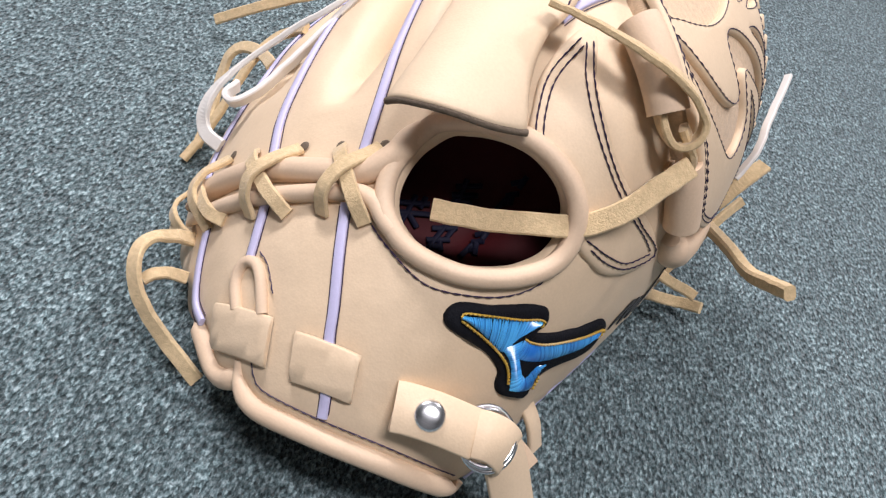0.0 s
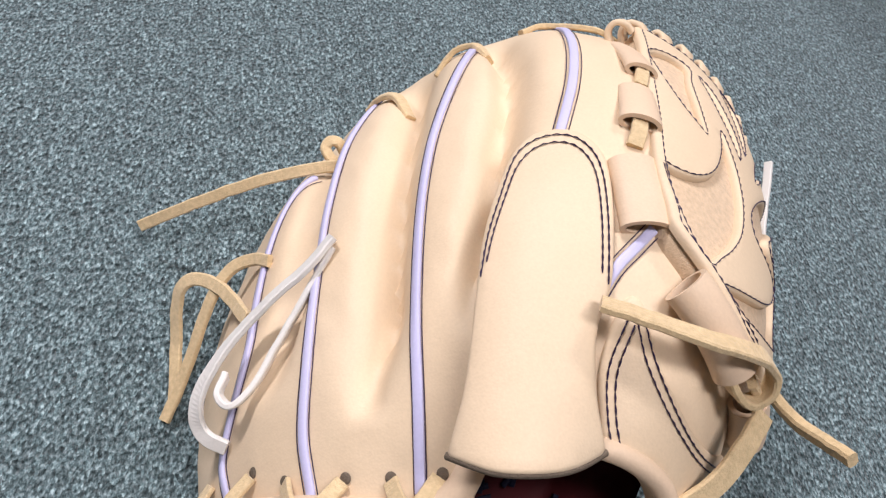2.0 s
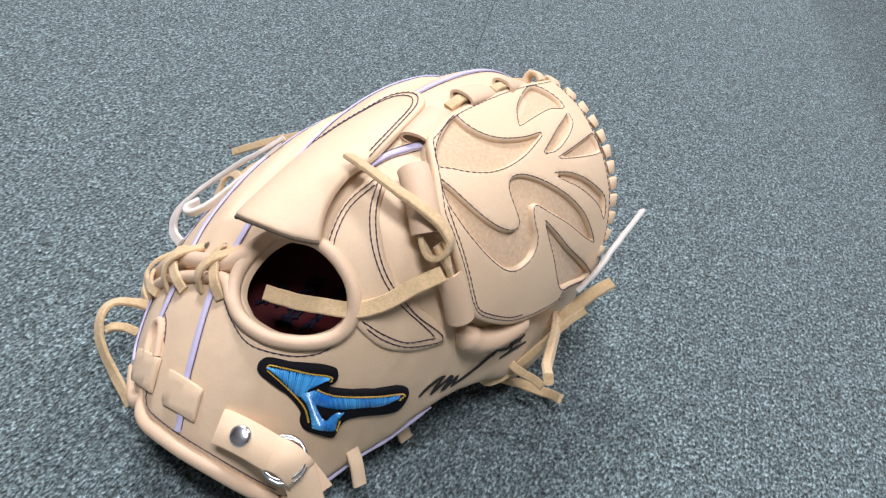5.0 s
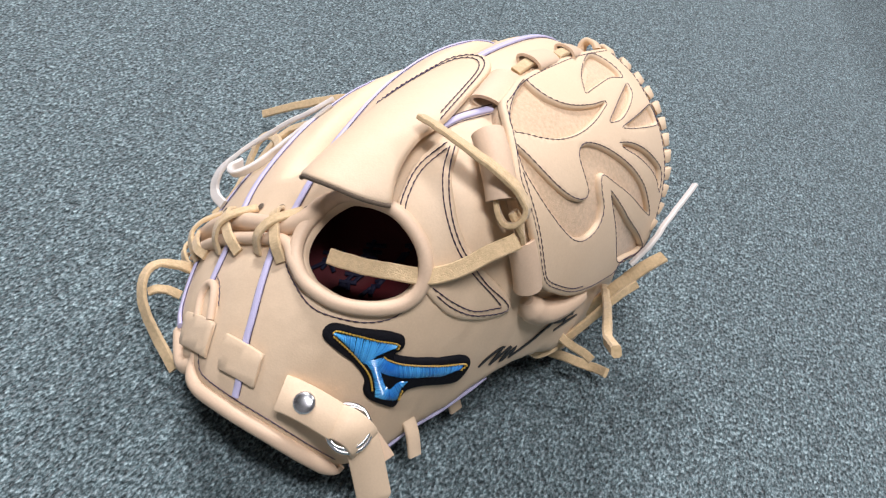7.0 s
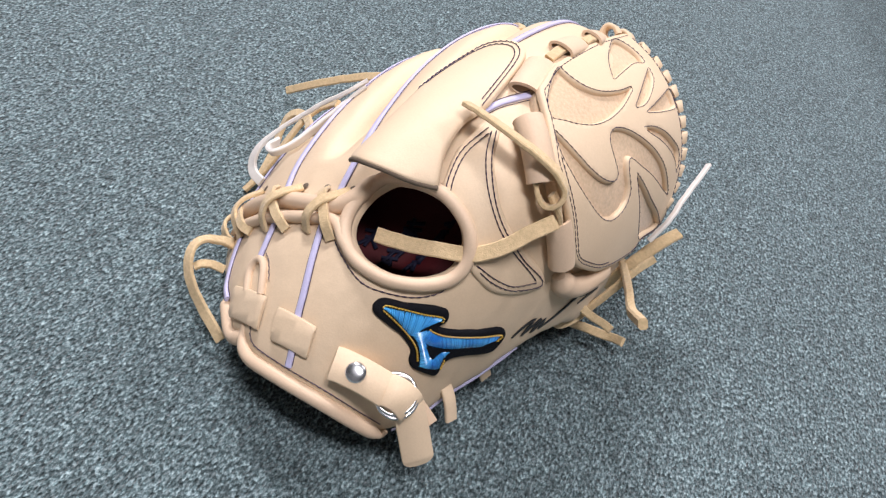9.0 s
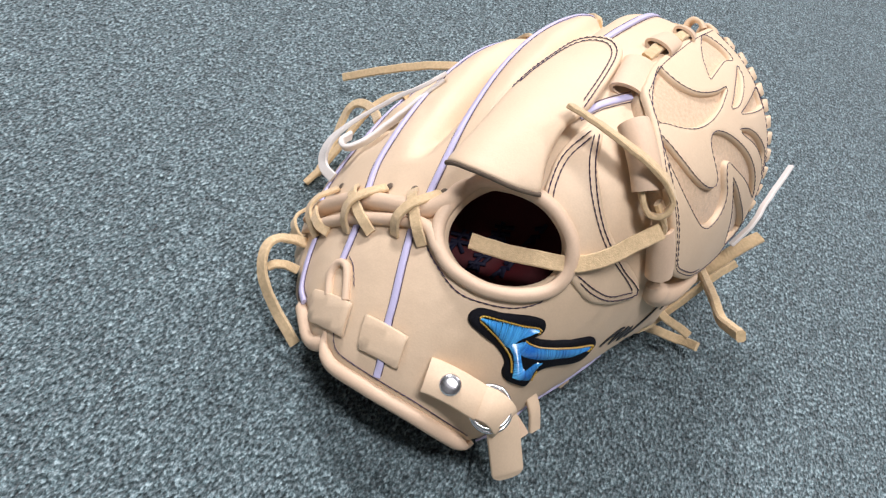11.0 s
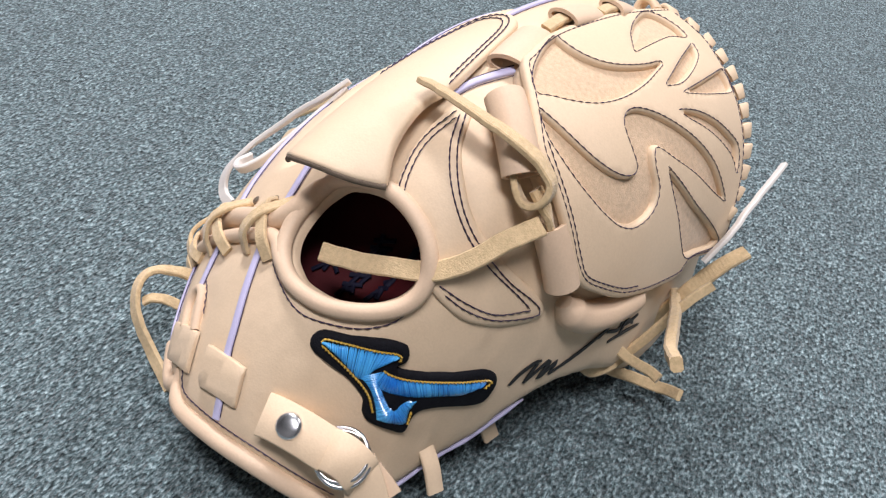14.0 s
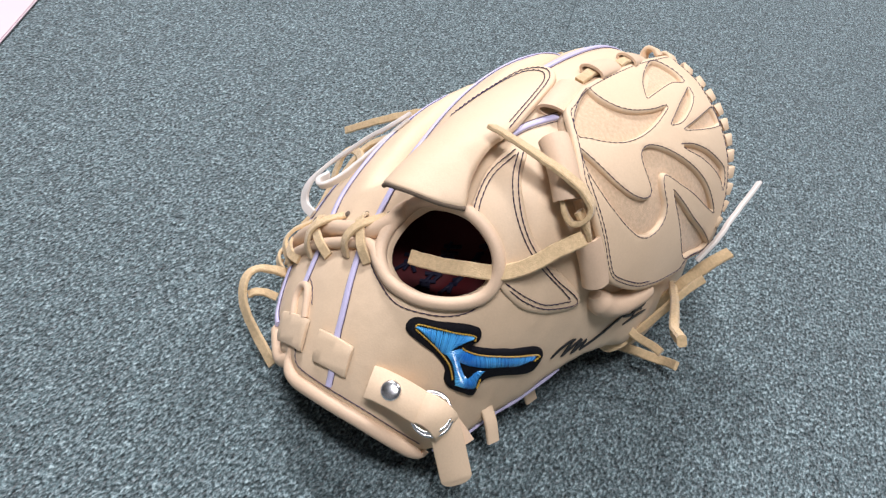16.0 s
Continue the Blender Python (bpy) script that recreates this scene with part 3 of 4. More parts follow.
stitches(guard, spline([(-0.167, 0.024), (-0.156, 0.073), (-0.136, 0.13), (-0.11, 0.187), (-0.078, 0.211), (-0.04, 0.214), (-0.003, 0.201), (0.021, 0.172), (0.032, 0.137), (0.036, 0.08), (0.036, 0.022), (0.035, -0.024)], 10), flap, 0.0017, UNIT)
ridge("raw_edge", guard, [(-0.229, -0.282), (-0.172, -0.291), (-0.119, -0.297), (-0.047, -0.294), (0.007, -0.286), (0.063, -0.266)], 0.0013, EDGE, -0.0008, parent=flap, label="raw grey-brown cut edge")

# ---------------------------------------------------------------- embroidered patch
LOGO = [(0.046, -0.596), (0.069, -0.566), (0.158, -0.542), (0.291, -0.489), (0.328, -0.489), (0.338, -0.512), (0.322, -0.536), (0.389, -0.508), (0.483, -0.449), (0.565, -0.378), (0.618, -0.366), (0.640, -0.426), (0.595, -0.481), (0.490, -0.556), (0.450, -0.596), (0.450, -0.651), (0.397, -0.667), (0.324, -0.676), (0.288, -0.663), (0.272, -0.638), (0.212, -0.622), (0.15, -0.619), (0.075, -0.614)]
patch = panel("embroidered_patch", hide, LOGO, BLACK, glove, high=0.0020, edge=0.0018, step=0.0028, unit=UNIT, label="black-edged blue embroidered patch with gold outline")


def threads(name, upper, lower, count, material, wide, high, bulge, label=""):
    u, d = spline(upper, 12), spline(lower, 12)
    soup, r = Soup(), random.Random(len(upper) * 31 + count)
    for k in range(count):
        f = (k + 0.5 + r.uniform(-0.35, 0.35)) / count
        a = np.array([np.interp(f, np.linspace(0, 1, len(u)), u[:, j]) for j in (0, 1)])
        b = np.array([np.interp(f, np.linspace(0, 1, len(d)), d[:, j]) for j in (0, 1)])
        s = np.linspace(-0.03, 1.03, 7)
        q = a[None] + (b - a)[None] * s[:, None]
        h = high + bulge * np.sin(np.pi * np.clip(s, 0, 1)) + r.uniform(-0.00015, 0.00015)
        p = np.array(hide(q[:, 0], q[:, 1], h))
        n = np.array(hide(q[:, 0], q[:, 1], h + 0.01)) - p
        soup.add(*sweep(p, [(-wide, 0), (0, -wide), (wide, 0), (0, wide)], n, True, [0.4, 1, 1, 1, 1, 1, 0.4]))
    return soup.make(name, material, patch, label)


BLUE = "glossy blue satin stitching"
threads("blue_stitching", [(0.089, -0.583), (0.15, -0.567), (0.223, -0.543), (0.278, -0.522), (0.307, -0.51)], [(0.1, -0.585), (0.165, -0.592), (0.237, -0.6), (0.263, -0.566), (0.298, -0.524)], 60, SATIN, 0.00042, 0.0024, 0.0008, BLUE)
threads("blue_stitching", [(0.288, -0.556), (0.318, -0.556), (0.361, -0.542), (0.431, -0.505), (0.509, -0.453), (0.58, -0.393)], [(0.279, -0.595), (0.329, -0.588), (0.394, -0.565), (0.458, -0.528), (0.537, -0.472), (0.571, -0.424)], 90, SATIN, 0.00042, 0.0024, 0.0008, BLUE)
threads("blue_stitching", [(0.234, -0.596), (0.277, -0.607), (0.311, -0.629), (0.338, -0.656)], [(0.281, -0.562), (0.3, -0.59), (0.335, -0.61), (0.369, -0.624)], 44, SATIN, 0.00042, 0.0023, 0.0008, BLUE)
threads("blue_stitching", [(0.338, -0.656), (0.38, -0.647), (0.425, -0.627), (0.417, -0.598), (0.421, -0.562)], [(0.359, -0.617), (0.37, -0.619), (0.379, -0.613), (0.387, -0.591), (0.4, -0.575)], 44, SATIN, 0.00042, 0.0023, 0.0007, BLUE)
for line in ([(0.092, -0.587), (0.096, -0.576), (0.154, -0.56), (0.237, -0.535), (0.294, -0.511), (0.314, -0.509), (0.309, -0.527)],
             [(0.286, -0.556), (0.309, -0.554), (0.36, -0.538), (0.431, -0.501), (0.509, -0.449), (0.586, -0.385), (0.588, -0.412)],
             [(0.095, -0.590), (0.205, -0.602), (0.274, -0.618), (0.318, -0.650)], [(0.423, -0.593), (0.434, -0.625)]):
    stitches(hide, spline(line, 8), patch, 0.0027, UNIT, 0.0016, 0.0000, 0.00055, GOLD, "gold_cord", label="gold thread outline")

# black script printed along the thumb: plain strokes
for line in ([(0.673, -0.341), (0.67, -0.3), (0.679, -0.247), (0.691, -0.227)], [(0.688, -0.238), (0.698, -0.268), (0.708, -0.297)], [(0.708, -0.297), (0.713, -0.198), (0.736, -0.249), (0.734, -0.177), (0.753, -0.211)],
             [(0.753, -0.211), (0.765, -0.133), (0.771, -0.065), (0.771, 0.014)], [(0.777, -0.019), (0.767, 0.035), (0.773, 0.083)], [(0.78, 0.016), (0.8, 0.068), (0.777, 0.084)],
             [(0.819, 0.074), (0.793, 0.102), (0.815, 0.135)], [(0.813, 0.024), (0.822, 0.10), (0.832, 0.17)], [(0.803, 0.1), (0.803, 0.13), (0.801, 0.155)]):
    q = even(spline(line, 8), 0.0015 / UNIT)
    p = np.array(hide(q[:, 0], q[:, 1], np.full(len(q), 0.0003)))
    n = np.array(hide(q[:, 0], q[:, 1], np.full(len(q), 0.0103))) - p
    mesh_object("printed_stroke", *sweep(p, flat_section(0.0021, 0.0006), n, True, 0.55 + 0.45 * np.sin(np.linspace(0.3, 2.9, len(p)))), INK, glove, smooth=False)

# ---------------------------------------------------------------- wrist tabs, strap, rivet and rings
tab_a = panel("strap_loop", hide, [(-0.608, -0.615), (-0.398, -0.661), (-0.37, -0.748), (-0.573, -0.708)], TAN, glove, high=0.0025, edge=0.0004, step=0.0035, unit=UNIT, base=0.0004, sharp=("outline",), label="flat tan leather strap loop")
tab_b = panel("strap_loop", hide, [(-0.318, -0.683), (-0.118, -0.705), (-0.096, -0.782), (-0.284, -0.766)], TAN, glove, high=0.0025, edge=0.0004, step=0.0035, unit=UNIT, base=0.0004, sharp=("outline",), label="flat tan leather strap loop")
ridge("pull_slot", hide, [(-0.526, -0.639), (-0.56, -0.584), (-0.559, -0.549), (-0.528, -0.548), (-0.492, -0.573), (-0.436, -0.654)], 0.0022, TAN_ROLL, 0.0006, label="small rolled leather slot")
stitches(hide, spline([(-0.516, -0.530), (-0.474, -0.562), (-0.415, -0.632)], 8), glove, 0.0006, UNIT, name="slot_stitching")
def strip(name, points, ups, width, thick, material, parent, label="", tip=False):
    q, u = spline(points, 8), spline(ups, 8)
    sc = np.ones(len(q))
    if tip:
        k = np.linspace(0, 1, len(q))
        sc = np.where(k > 0.84, np.sqrt(np.clip(1 - ((k - 0.84) / 0.165) ** 2, 0.02, 1)), 1.0)
    V, F = sweep(q, flat_section(width, thick), u, True)
    V = np.array(V).reshape(len(q), 8, 3)
    V = q[:, None] + (V - q[:, None]) * sc[:, None, None]
    return mesh_object(name, V.reshape(-1, 3), F, material, parent, label)



STRAP_UP = (0.03, -0.48, 0.87)
strap = strip("wrist_strap", [(-0.0528, -0.0614, 0.0672), (-0.0478, -0.0608, 0.0680), (-0.0378, -0.0598, 0.0676), (-0.0278, -0.0588, 0.0658), (-0.0233, -0.0582, 0.0646)], [STRAP_UP] * 5, 0.0172, 0.0030, TAN, glove, "short tan leather wrist strap with a rivet")
strip("strap_lining", [(-0.0526, -0.0596, 0.0644), (-0.0378, -0.0580, 0.0646), (-0.0228, -0.0566, 0.0618)], [STRAP_UP] * 3, 0.0165, 0.0026, TAN_ROLL, strap)
strip("strap_fold", [(-0.0240, -0.0583, 0.0654), (-0.0193, -0.0578, 0.0658), (-0.0143, -0.0572, 0.0637), (-0.0103, -0.0566, 0.0592), (-0.0103, -0.0554, 0.0542)], [STRAP_UP, STRAP_UP, (0.35, -0.45, 0.8), (0.8, -0.35, 0.4), (0.95, -0.2, 0.0)], 0.0166, 0.0028, TAN, strap, "folded end of the strap round the rings")


def lathe(name, profile, material, parent, at, up, n=28, label=""):
    up = np.array(up) / np.linalg.norm(up)
    x = np.cross(up, (0.3, 0.9, 0.1))
    x /= np.linalg.norm(x)
    y = np.cross(up, x)
    V = [np.array(at) + up * z + r * (x * math.cos(2 * math.pi * k / n) + y * math.sin(2 * math.pi * k / n)) for r, z in profile for k in range(n)]
    F = [(i * n + k, i * n + (k + 1) % n, (i + 1) * n + (k + 1) % n, (i + 1) * n + k) for i in range(len(profile) - 1) for k in range(n)]
    F.append(tuple((len(profile) - 1) * n + k for k in range(n)))
    return mesh_object(name, V, F, material, parent, label)


lathe("rivet", [(0.0053, -0.0004), (0.0055, 0.0002), (0.0052, 0.0010), (0.0042, 0.0017), (0.0025, 0.0021), (0.0008, 0.0022)], STEEL, strap, (-0.0408, -0.0608, 0.0690), STRAP_UP, label="round polished steel rivet")


def ring(name, at, up, radius, wire, parent, label=""):
    up = np.array(up) / np.linalg.norm(up)
    x = np.cross(up, (0.3, 0.9, 0.1))
    x /= np.linalg.norm(x)
    y = np.cross(up, x)
    t = np.linspace(0, 2 * math.pi, 49)
    p = np.array(at) + radius * (np.cos(t)[:, None] * x + np.sin(t)[:, None] * y)
    V, F = sweep(p, round_section(wire, 10), np.array([up]), False)
    return mesh_object(name, V, F, STEEL, parent, label)


hub = np.array((-0.0183, -0.0566, 0.0614))
ring("steel_ring", hub, np.array(STRAP_UP) + np.array([0.25, 0, 0]), 0.0104, 0.00095, glove, "polished steel ring")
ring("steel_ring", hub + np.array([-0.0012, 0.0006, 0.0012]), np.array(STRAP_UP) + np.array([0.12, 0.06, 0]), 0.0102, 0.00095, glove, "polished steel ring")
strip("strap_tail", [(-0.0148, -0.0536, 0.0587), (-0.0103, -0.0556, 0.0542), (-0.0058, -0.0578, 0.0477), (-0.0013, -0.0601, 0.0402), (0.0032, -0.0624, 0.0327), (0.0064, -0.0638, 0.0272)], [(0.5, -0.62, 0.58)] * 2 + [(0.5, -0.68, 0.52)] * 4, 0.0166, 0.0026, TAN, strap, "rounded hanging end of the strap", tip=True)
strip("strap_end", [(-0.0098, -0.0506, 0.0542), (-0.0038, -0.0511, 0.0497), (0.0012, -0.0517, 0.0456)], [(0.5, -0.62, 0.58)] * 3, 0.0100, 0.0022, TAN_ROLL, strap, "tan square strap end behind the hanging end")

# ---------------------------------------------------------------- web
WEB = [(-0.0472, -0.0508), (-0.0499, -0.0394), (-0.0499, -0.0215), (-0.0462, -0.0009), (-0.0373, 0.0349), (-0.0258, 0.0699), (-0.0192, 0.0856), (-0.0098, 0.0829), (0.002, 0.0781), (0.0075, 0.0733), (0.0198, 0.0648), (0.0349, 0.0559), (0.048, 0.0488), (0.0598, 0.0409), (0.0701, 0.0336), (0.0823, 0.0274), (0.0824, 0.0136), (0.0722, -0.01), (0.074, -0.018), (0.0694, -0.0317), (0.0632, -0.0464), (0.0544, -0.0616), (0.0425, -0.0749), (0.033, -0.0826), (0.0228, -0.0847), (0.0135, -0.0839), (0.0003, -0.0817), (-0.0126, -0.0786), (-0.0248, -0.0735)]
CUTS = [
    [(-0.0472, -0.0199), (-0.0421, -0.0213), (-0.0353, -0.0203), (-0.0283, -0.0157), (-0.0222, -0.008), (-0.0157, 0.0047), (-0.0115, 0.0167), (-0.0102, 0.0167), (-0.0104, 0.0074), (-0.0109, -0.0057), (-0.013, -0.0199), (-0.0162, -0.0305), (-0.0203, -0.0388), (-0.0268, -0.0471), (-0.0328, -0.0529), (-0.0363, -0.0571), (-0.0406, -0.0539), (-0.0442, -0.0462), (-0.0463, -0.0367), (-0.0474, -0.0273)],
    [(-0.0324, -0.0625), (-0.0259, -0.0615), (-0.0164, -0.0599), (-0.0061, -0.0571), (0.0032, -0.0524), (0.0092, -0.0471), (0.0119, -0.042), (0.0105, -0.0381), (0.0037, -0.0362), (-0.003, -0.0342), (-0.0073, -0.0309), (-0.0083, -0.0256), (-0.006, -0.0198), (0.0004, -0.0124), (0.0116, -0.0033), (0.024, 0.0052), (0.0374, 0.0123), (0.0487, 0.016), (0.0603, 0.0191), (0.0491, 0.0081), (0.0332, -0.0042), (0.0205, -0.0146), (0.0106, -0.022), (0.0108, -0.0256), (0.017, -0.0291), (0.0238, -0.0306), (0.0287, -0.0349), (0.0307, -0.0417), (0.0292, -0.0504), (0.025, -0.0564), (0.0198, -0.0604), (0.0108, -0.0648), (-0.0003, -0.0681), (-0.0095, -0.0693), (-0.0195, -0.069), (-0.0247, -0.0674)],
    [(0.0209, -0.0214), (0.0318, -0.0159), (0.047, -0.0075), (0.0677, 0.0089), (0.0785, 0.0175), (0.0784, 0.0105), (0.0718, -0.0033), (0.0659, -0.0155), (0.0548, -0.0203), (0.0426, -0.0219), (0.0312, -0.0227)],
    [(0.0076, 0.0033), (0.0137, 0.014), (0.0238, 0.0253), (0.0354, 0.0344), (0.0443, 0.0396), (0.0518, 0.0366), (0.0547, 0.0328), (0.0469, 0.0317), (0.0371, 0.0264), (0.0232, 0.0161), (0.0129, 0.0066)],
    [(0.0043, 0.0147), (0.0082, 0.0333), (0.0141, 0.0623), (0.0198, 0.0611), (0.0245, 0.0574), (0.0134, 0.0314)],
    [(-0.004, 0.0569), (0.0002, 0.0525), (0.0017, 0.0407), (0.0016, 0.025), (0.0001, 0.0153), (-0.0038, 0.0065), (-0.0044, 0.0173), (-0.0049, 0.0345)],
    [(-0.029, 0.0355), (-0.0271, 0.0194), (-0.0218, 0.0077), (-0.019, 0.0232), (-0.0142, 0.0446), (-0.0076, 0.0592), (-0.0139, 0.0633), (-0.0233, 0.0611), (-0.0278, 0.0544)],
]


def corners(line, n=4, bend=0.55):
    """A closed line with smooth runs that keeps its sharp points."""
    p = np.asarray(line, float)
    m, out = len(p), []
    for i in range(m):
        a, b, c, d = p[i - 1], p[i], p[(i + 1) % m], p[(i + 2) % m]

        def tangent(x, y, z):
            u, v = (y - x) / (np.linalg.norm(y - x) + 1e-9), (z - y) / (np.linalg.norm(z - y) + 1e-9)
            return (z - x) * 0.5 * (1.0 if u @ v > 0.1 else 0.0)

        t0, t1 = tangent(a, b, c), tangent(b, c, d)
        size = np.linalg.norm(c - b)
        t0, t1 = (t * min(1.0, size / (np.linalg.norm(t) + 1e-9)) for t in (t0, t1))
        for k in range(n):
            s = k / n
            out.append((2 * s ** 3 - 3 * s * s + 1) * b + (s ** 3 - 2 * s * s + s) * t0 + (3 * s * s - 2 * s ** 3) * c + (s ** 3 - s * s) * t1)
    return np.array(out)


def grown(line, d):
    """A closed line moved outwards by d."""
    p = even(line, 0.0012, True)
    t = np.roll(p, -1, 0) - np.roll(p, 1, 0)
    n = np.stack([t[:, 1], -t[:, 0]], 1) / (np.linalg.norm(t, axis=1)[:, None] + 1e-12)
    area = np.sum(p[:, 0] * np.roll(p[:, 1], -1) - p[:, 1] * np.roll(p[:, 0], -1))
    q = p + n * d * (1 if area > 0 else -1)
    return q[gap_to(q, [p]) > abs(d) * 0.9]


web = panel("web", net, WEB, SUEDE, glove, high=0.0, edge=0.003, step=0.0045, base=-0.009, label="suede web between thumb and index finger")
cut_lines = [corners(c) for c in CUTS]
top_layer = panel("web_overlay", net, grown(spline(WEB, 4, True), -0.0003)[::2], TAN, web, high=0.0029, edge=0.0014, step=0.0032, base=-0.0004, holes=[grown(c, -0.0008) for c in cut_lines], sharp=("holes",), label="smooth tan leather overlay cut in flame shapes")
for c in cut_lines:
    stitches(net, grown(c, 0.0004), web, 0.0029, 1.0, closed=True, gap=0.0003, thick=0.00028)
stitches(net, grown(spline(WEB, 6, True), -0.0030), web, 0.0029, 1.0, closed=True, gap=0.0004, thick=0.00030)
stitches(net, spline([(0.056, -0.050), (0.050, -0.0600), (0.0385, -0.0725), (0.0300, -0.0792), (0.021, -0.0800), (0.012, -0.0790), (0.0, -0.0768), (-0.012, -0.0738), (-0.022, -0.0698)], 8), web, 0.0029, 1.0)

# rawhide wound over the rim of the web
rim = even(spline([(-0.030, 0.070), (-0.0210, 0.0815), (-0.0093, 0.0830), (0.0047, 0.0778), (0.0190, 0.0705), (0.0345, 0.0600), (0.0490, 0.0500), (0.0610, 0.0390), (0.0690, 0.0270)], 8), 0.0096)
for i in range(1, len(rim)):
    t = rim[i] - rim[i - 1]
    t = t / np.linalg.norm(t)
    out = np.array([-t[1], t[0]])
    out = out if out @ (rim[i] - np.array([0.0, 0.0])) > 0 else -out
    base = rim[i]
    q = np.array([base - out * 0.0005 + t * 0.0016, base + out * 0.0026 + t * 0.0008, base + out * 0.0056, base + out * 0.0062 - t * 0.0006, base + out * 0.0030 - t * 0.001])
    p = np.array(net(q[:, 0], q[:, 1], np.array([0.0012, 0.0030, 0.0016, -0.003, -0.008])))
    u = np.array(net(q[:, 0], q[:, 1], np.array([0.0112, 0.0130, 0.0116, 0.007, 0.002]))) - p
    ex = np.array(net(q[:, 0] + out[0] * 0.01, q[:, 1] + out[1] * 0.01, np.zeros(5))) - np.array(net(q[:, 0], q[:, 1], np.zeros(5)))
    mix = np.array([0.0, 0.3, 0.8, 1.0, 1.0])[:, None]
    V, F = sweep(spline(p, 4), flat_section(0.0074, 0.0026), spline(u * (1 - mix) + ex * mix, 4))
    mesh_object("rim_lace", V, F, TAN, web)

# ---------------------------------------------------------------- sleeves that tie the web to the finger
def sleeve(name, start, end, radius, wall, f=hide, high=(0.004, 0.004), parent=None, squash=0.8, label="", nose=1.0):
    """A rolled leather tube from start to end on the surface."""
    q = np.array(start)[None] + (np.array(end) - np.array(start))[None] * np.linspace(0, 1, 9)[:, None]
    p = np.array(f(q[:, 0], q[:, 1], np.linspace(*high, 9)))
    n = np.array(f(q[:, 0], q[:, 1], np.linspace(*high, 9) + 0.01)) - p
    m = 24
    ring_out = [(radius * math.cos(k * 2 * math.pi / m), squash * radius * math.sin(k * 2 * math.pi / m)) for k in range(m)]
    ring_in = [(x * (radius - wall) / radius, y * (radius * squash - wall) / (radius * squash)) for x, y in ring_out]
    sc = np.linspace(nose, 1, 9)
    Vo, Fo = sweep(p, ring_out, n, False, sc)
    Vi, Fi = sweep(p, ring_in, n, False, sc)
    k = len(Vo)
    F = Fo + [tuple(i + k for i in reversed(t)) for t in Fi]
    for base in (0, 8 * m):
        F += [(base + j, base + (j + 1) % m, base + (j + 1) % m + k, base + j + k)[:: 1 if base == 0 else -1] for j in range(m)]
    return mesh_object(name, Vo + Vi, F, TAN_ROLL, parent or glove, label)


sleeve("web_sleeve", (0.182, 0.497), (0.166, 0.363), 0.0068, 0.0016, high=(-0.0016, 0.0018), squash=0.5, nose=0.8, label="rolled tan leather sleeve beside the index finger")
sleeve("web_sleeve", (0.146, 0.322), (0.126, 0.233), 0.0080, 0.0017, high=(-0.0012, 0.0022), squash=0.5, nose=0.9, label="rolled tan leather sleeve beside the index finger")
sleeve("web_sleeve", (0.104, 0.172), (0.118, 0.055), 0.0090, 0.0019, high=(-0.0008, 0.0026), squash=0.52, nose=0.96, label="rolled tan leather sleeve beside the index finger")
sleeve("web_sleeve", (0.175, -0.024), (0.298, -0.113), 0.0080, 0.0018, high=(0.0075, 0.0080), squash=0.85, label="rolled tan leather sleeve beside the thumb")
sleeve("web_sleeve", (0.408, -0.122), (0.525, -0.146), 0.0074, 0.0019, high=(0.0060, 0.0060), squash=0.9, label="rolled tan leather sleeve beside the thumb")
ridge("thumb_roll", hide, [(0.580, -0.140), (0.612, -0.130), (0.655, -0.098), (0.695, -0.03), (0.715, 0.05), (0.72, 0.12)], 0.0072, TAN_ROLL, 0.0022, taper=True, label="thick tan leather roll at the thumb")


def on(line, high):
    q = np.asarray(line, float)
    return np.array(hide(q[:, 0], q[:, 1], np.broadcast_to(np.asarray(high, float), (len(q),))))


# rawhide seen in the open ends of the sleeves
lace(on([(0.170, 0.376), (0.163, 0.352), (0.157, 0.334)], [0.0020, 0.0016, 0.0002]), 0.0055, 0.0024, parent=glove)
lace(on([(0.130, 0.248), (0.122, 0.220), (0.112, 0.196)], [0.0024, 0.0020, 0.0004]), 0.0060, 0.0024, parent=glove)
lace(on([(0.33, -0.115), (0.37, -0.122), (0.42, -0.128)], [0.0105, 0.0110, 0.0075]), 0.0065, 0.0030, parent=glove)

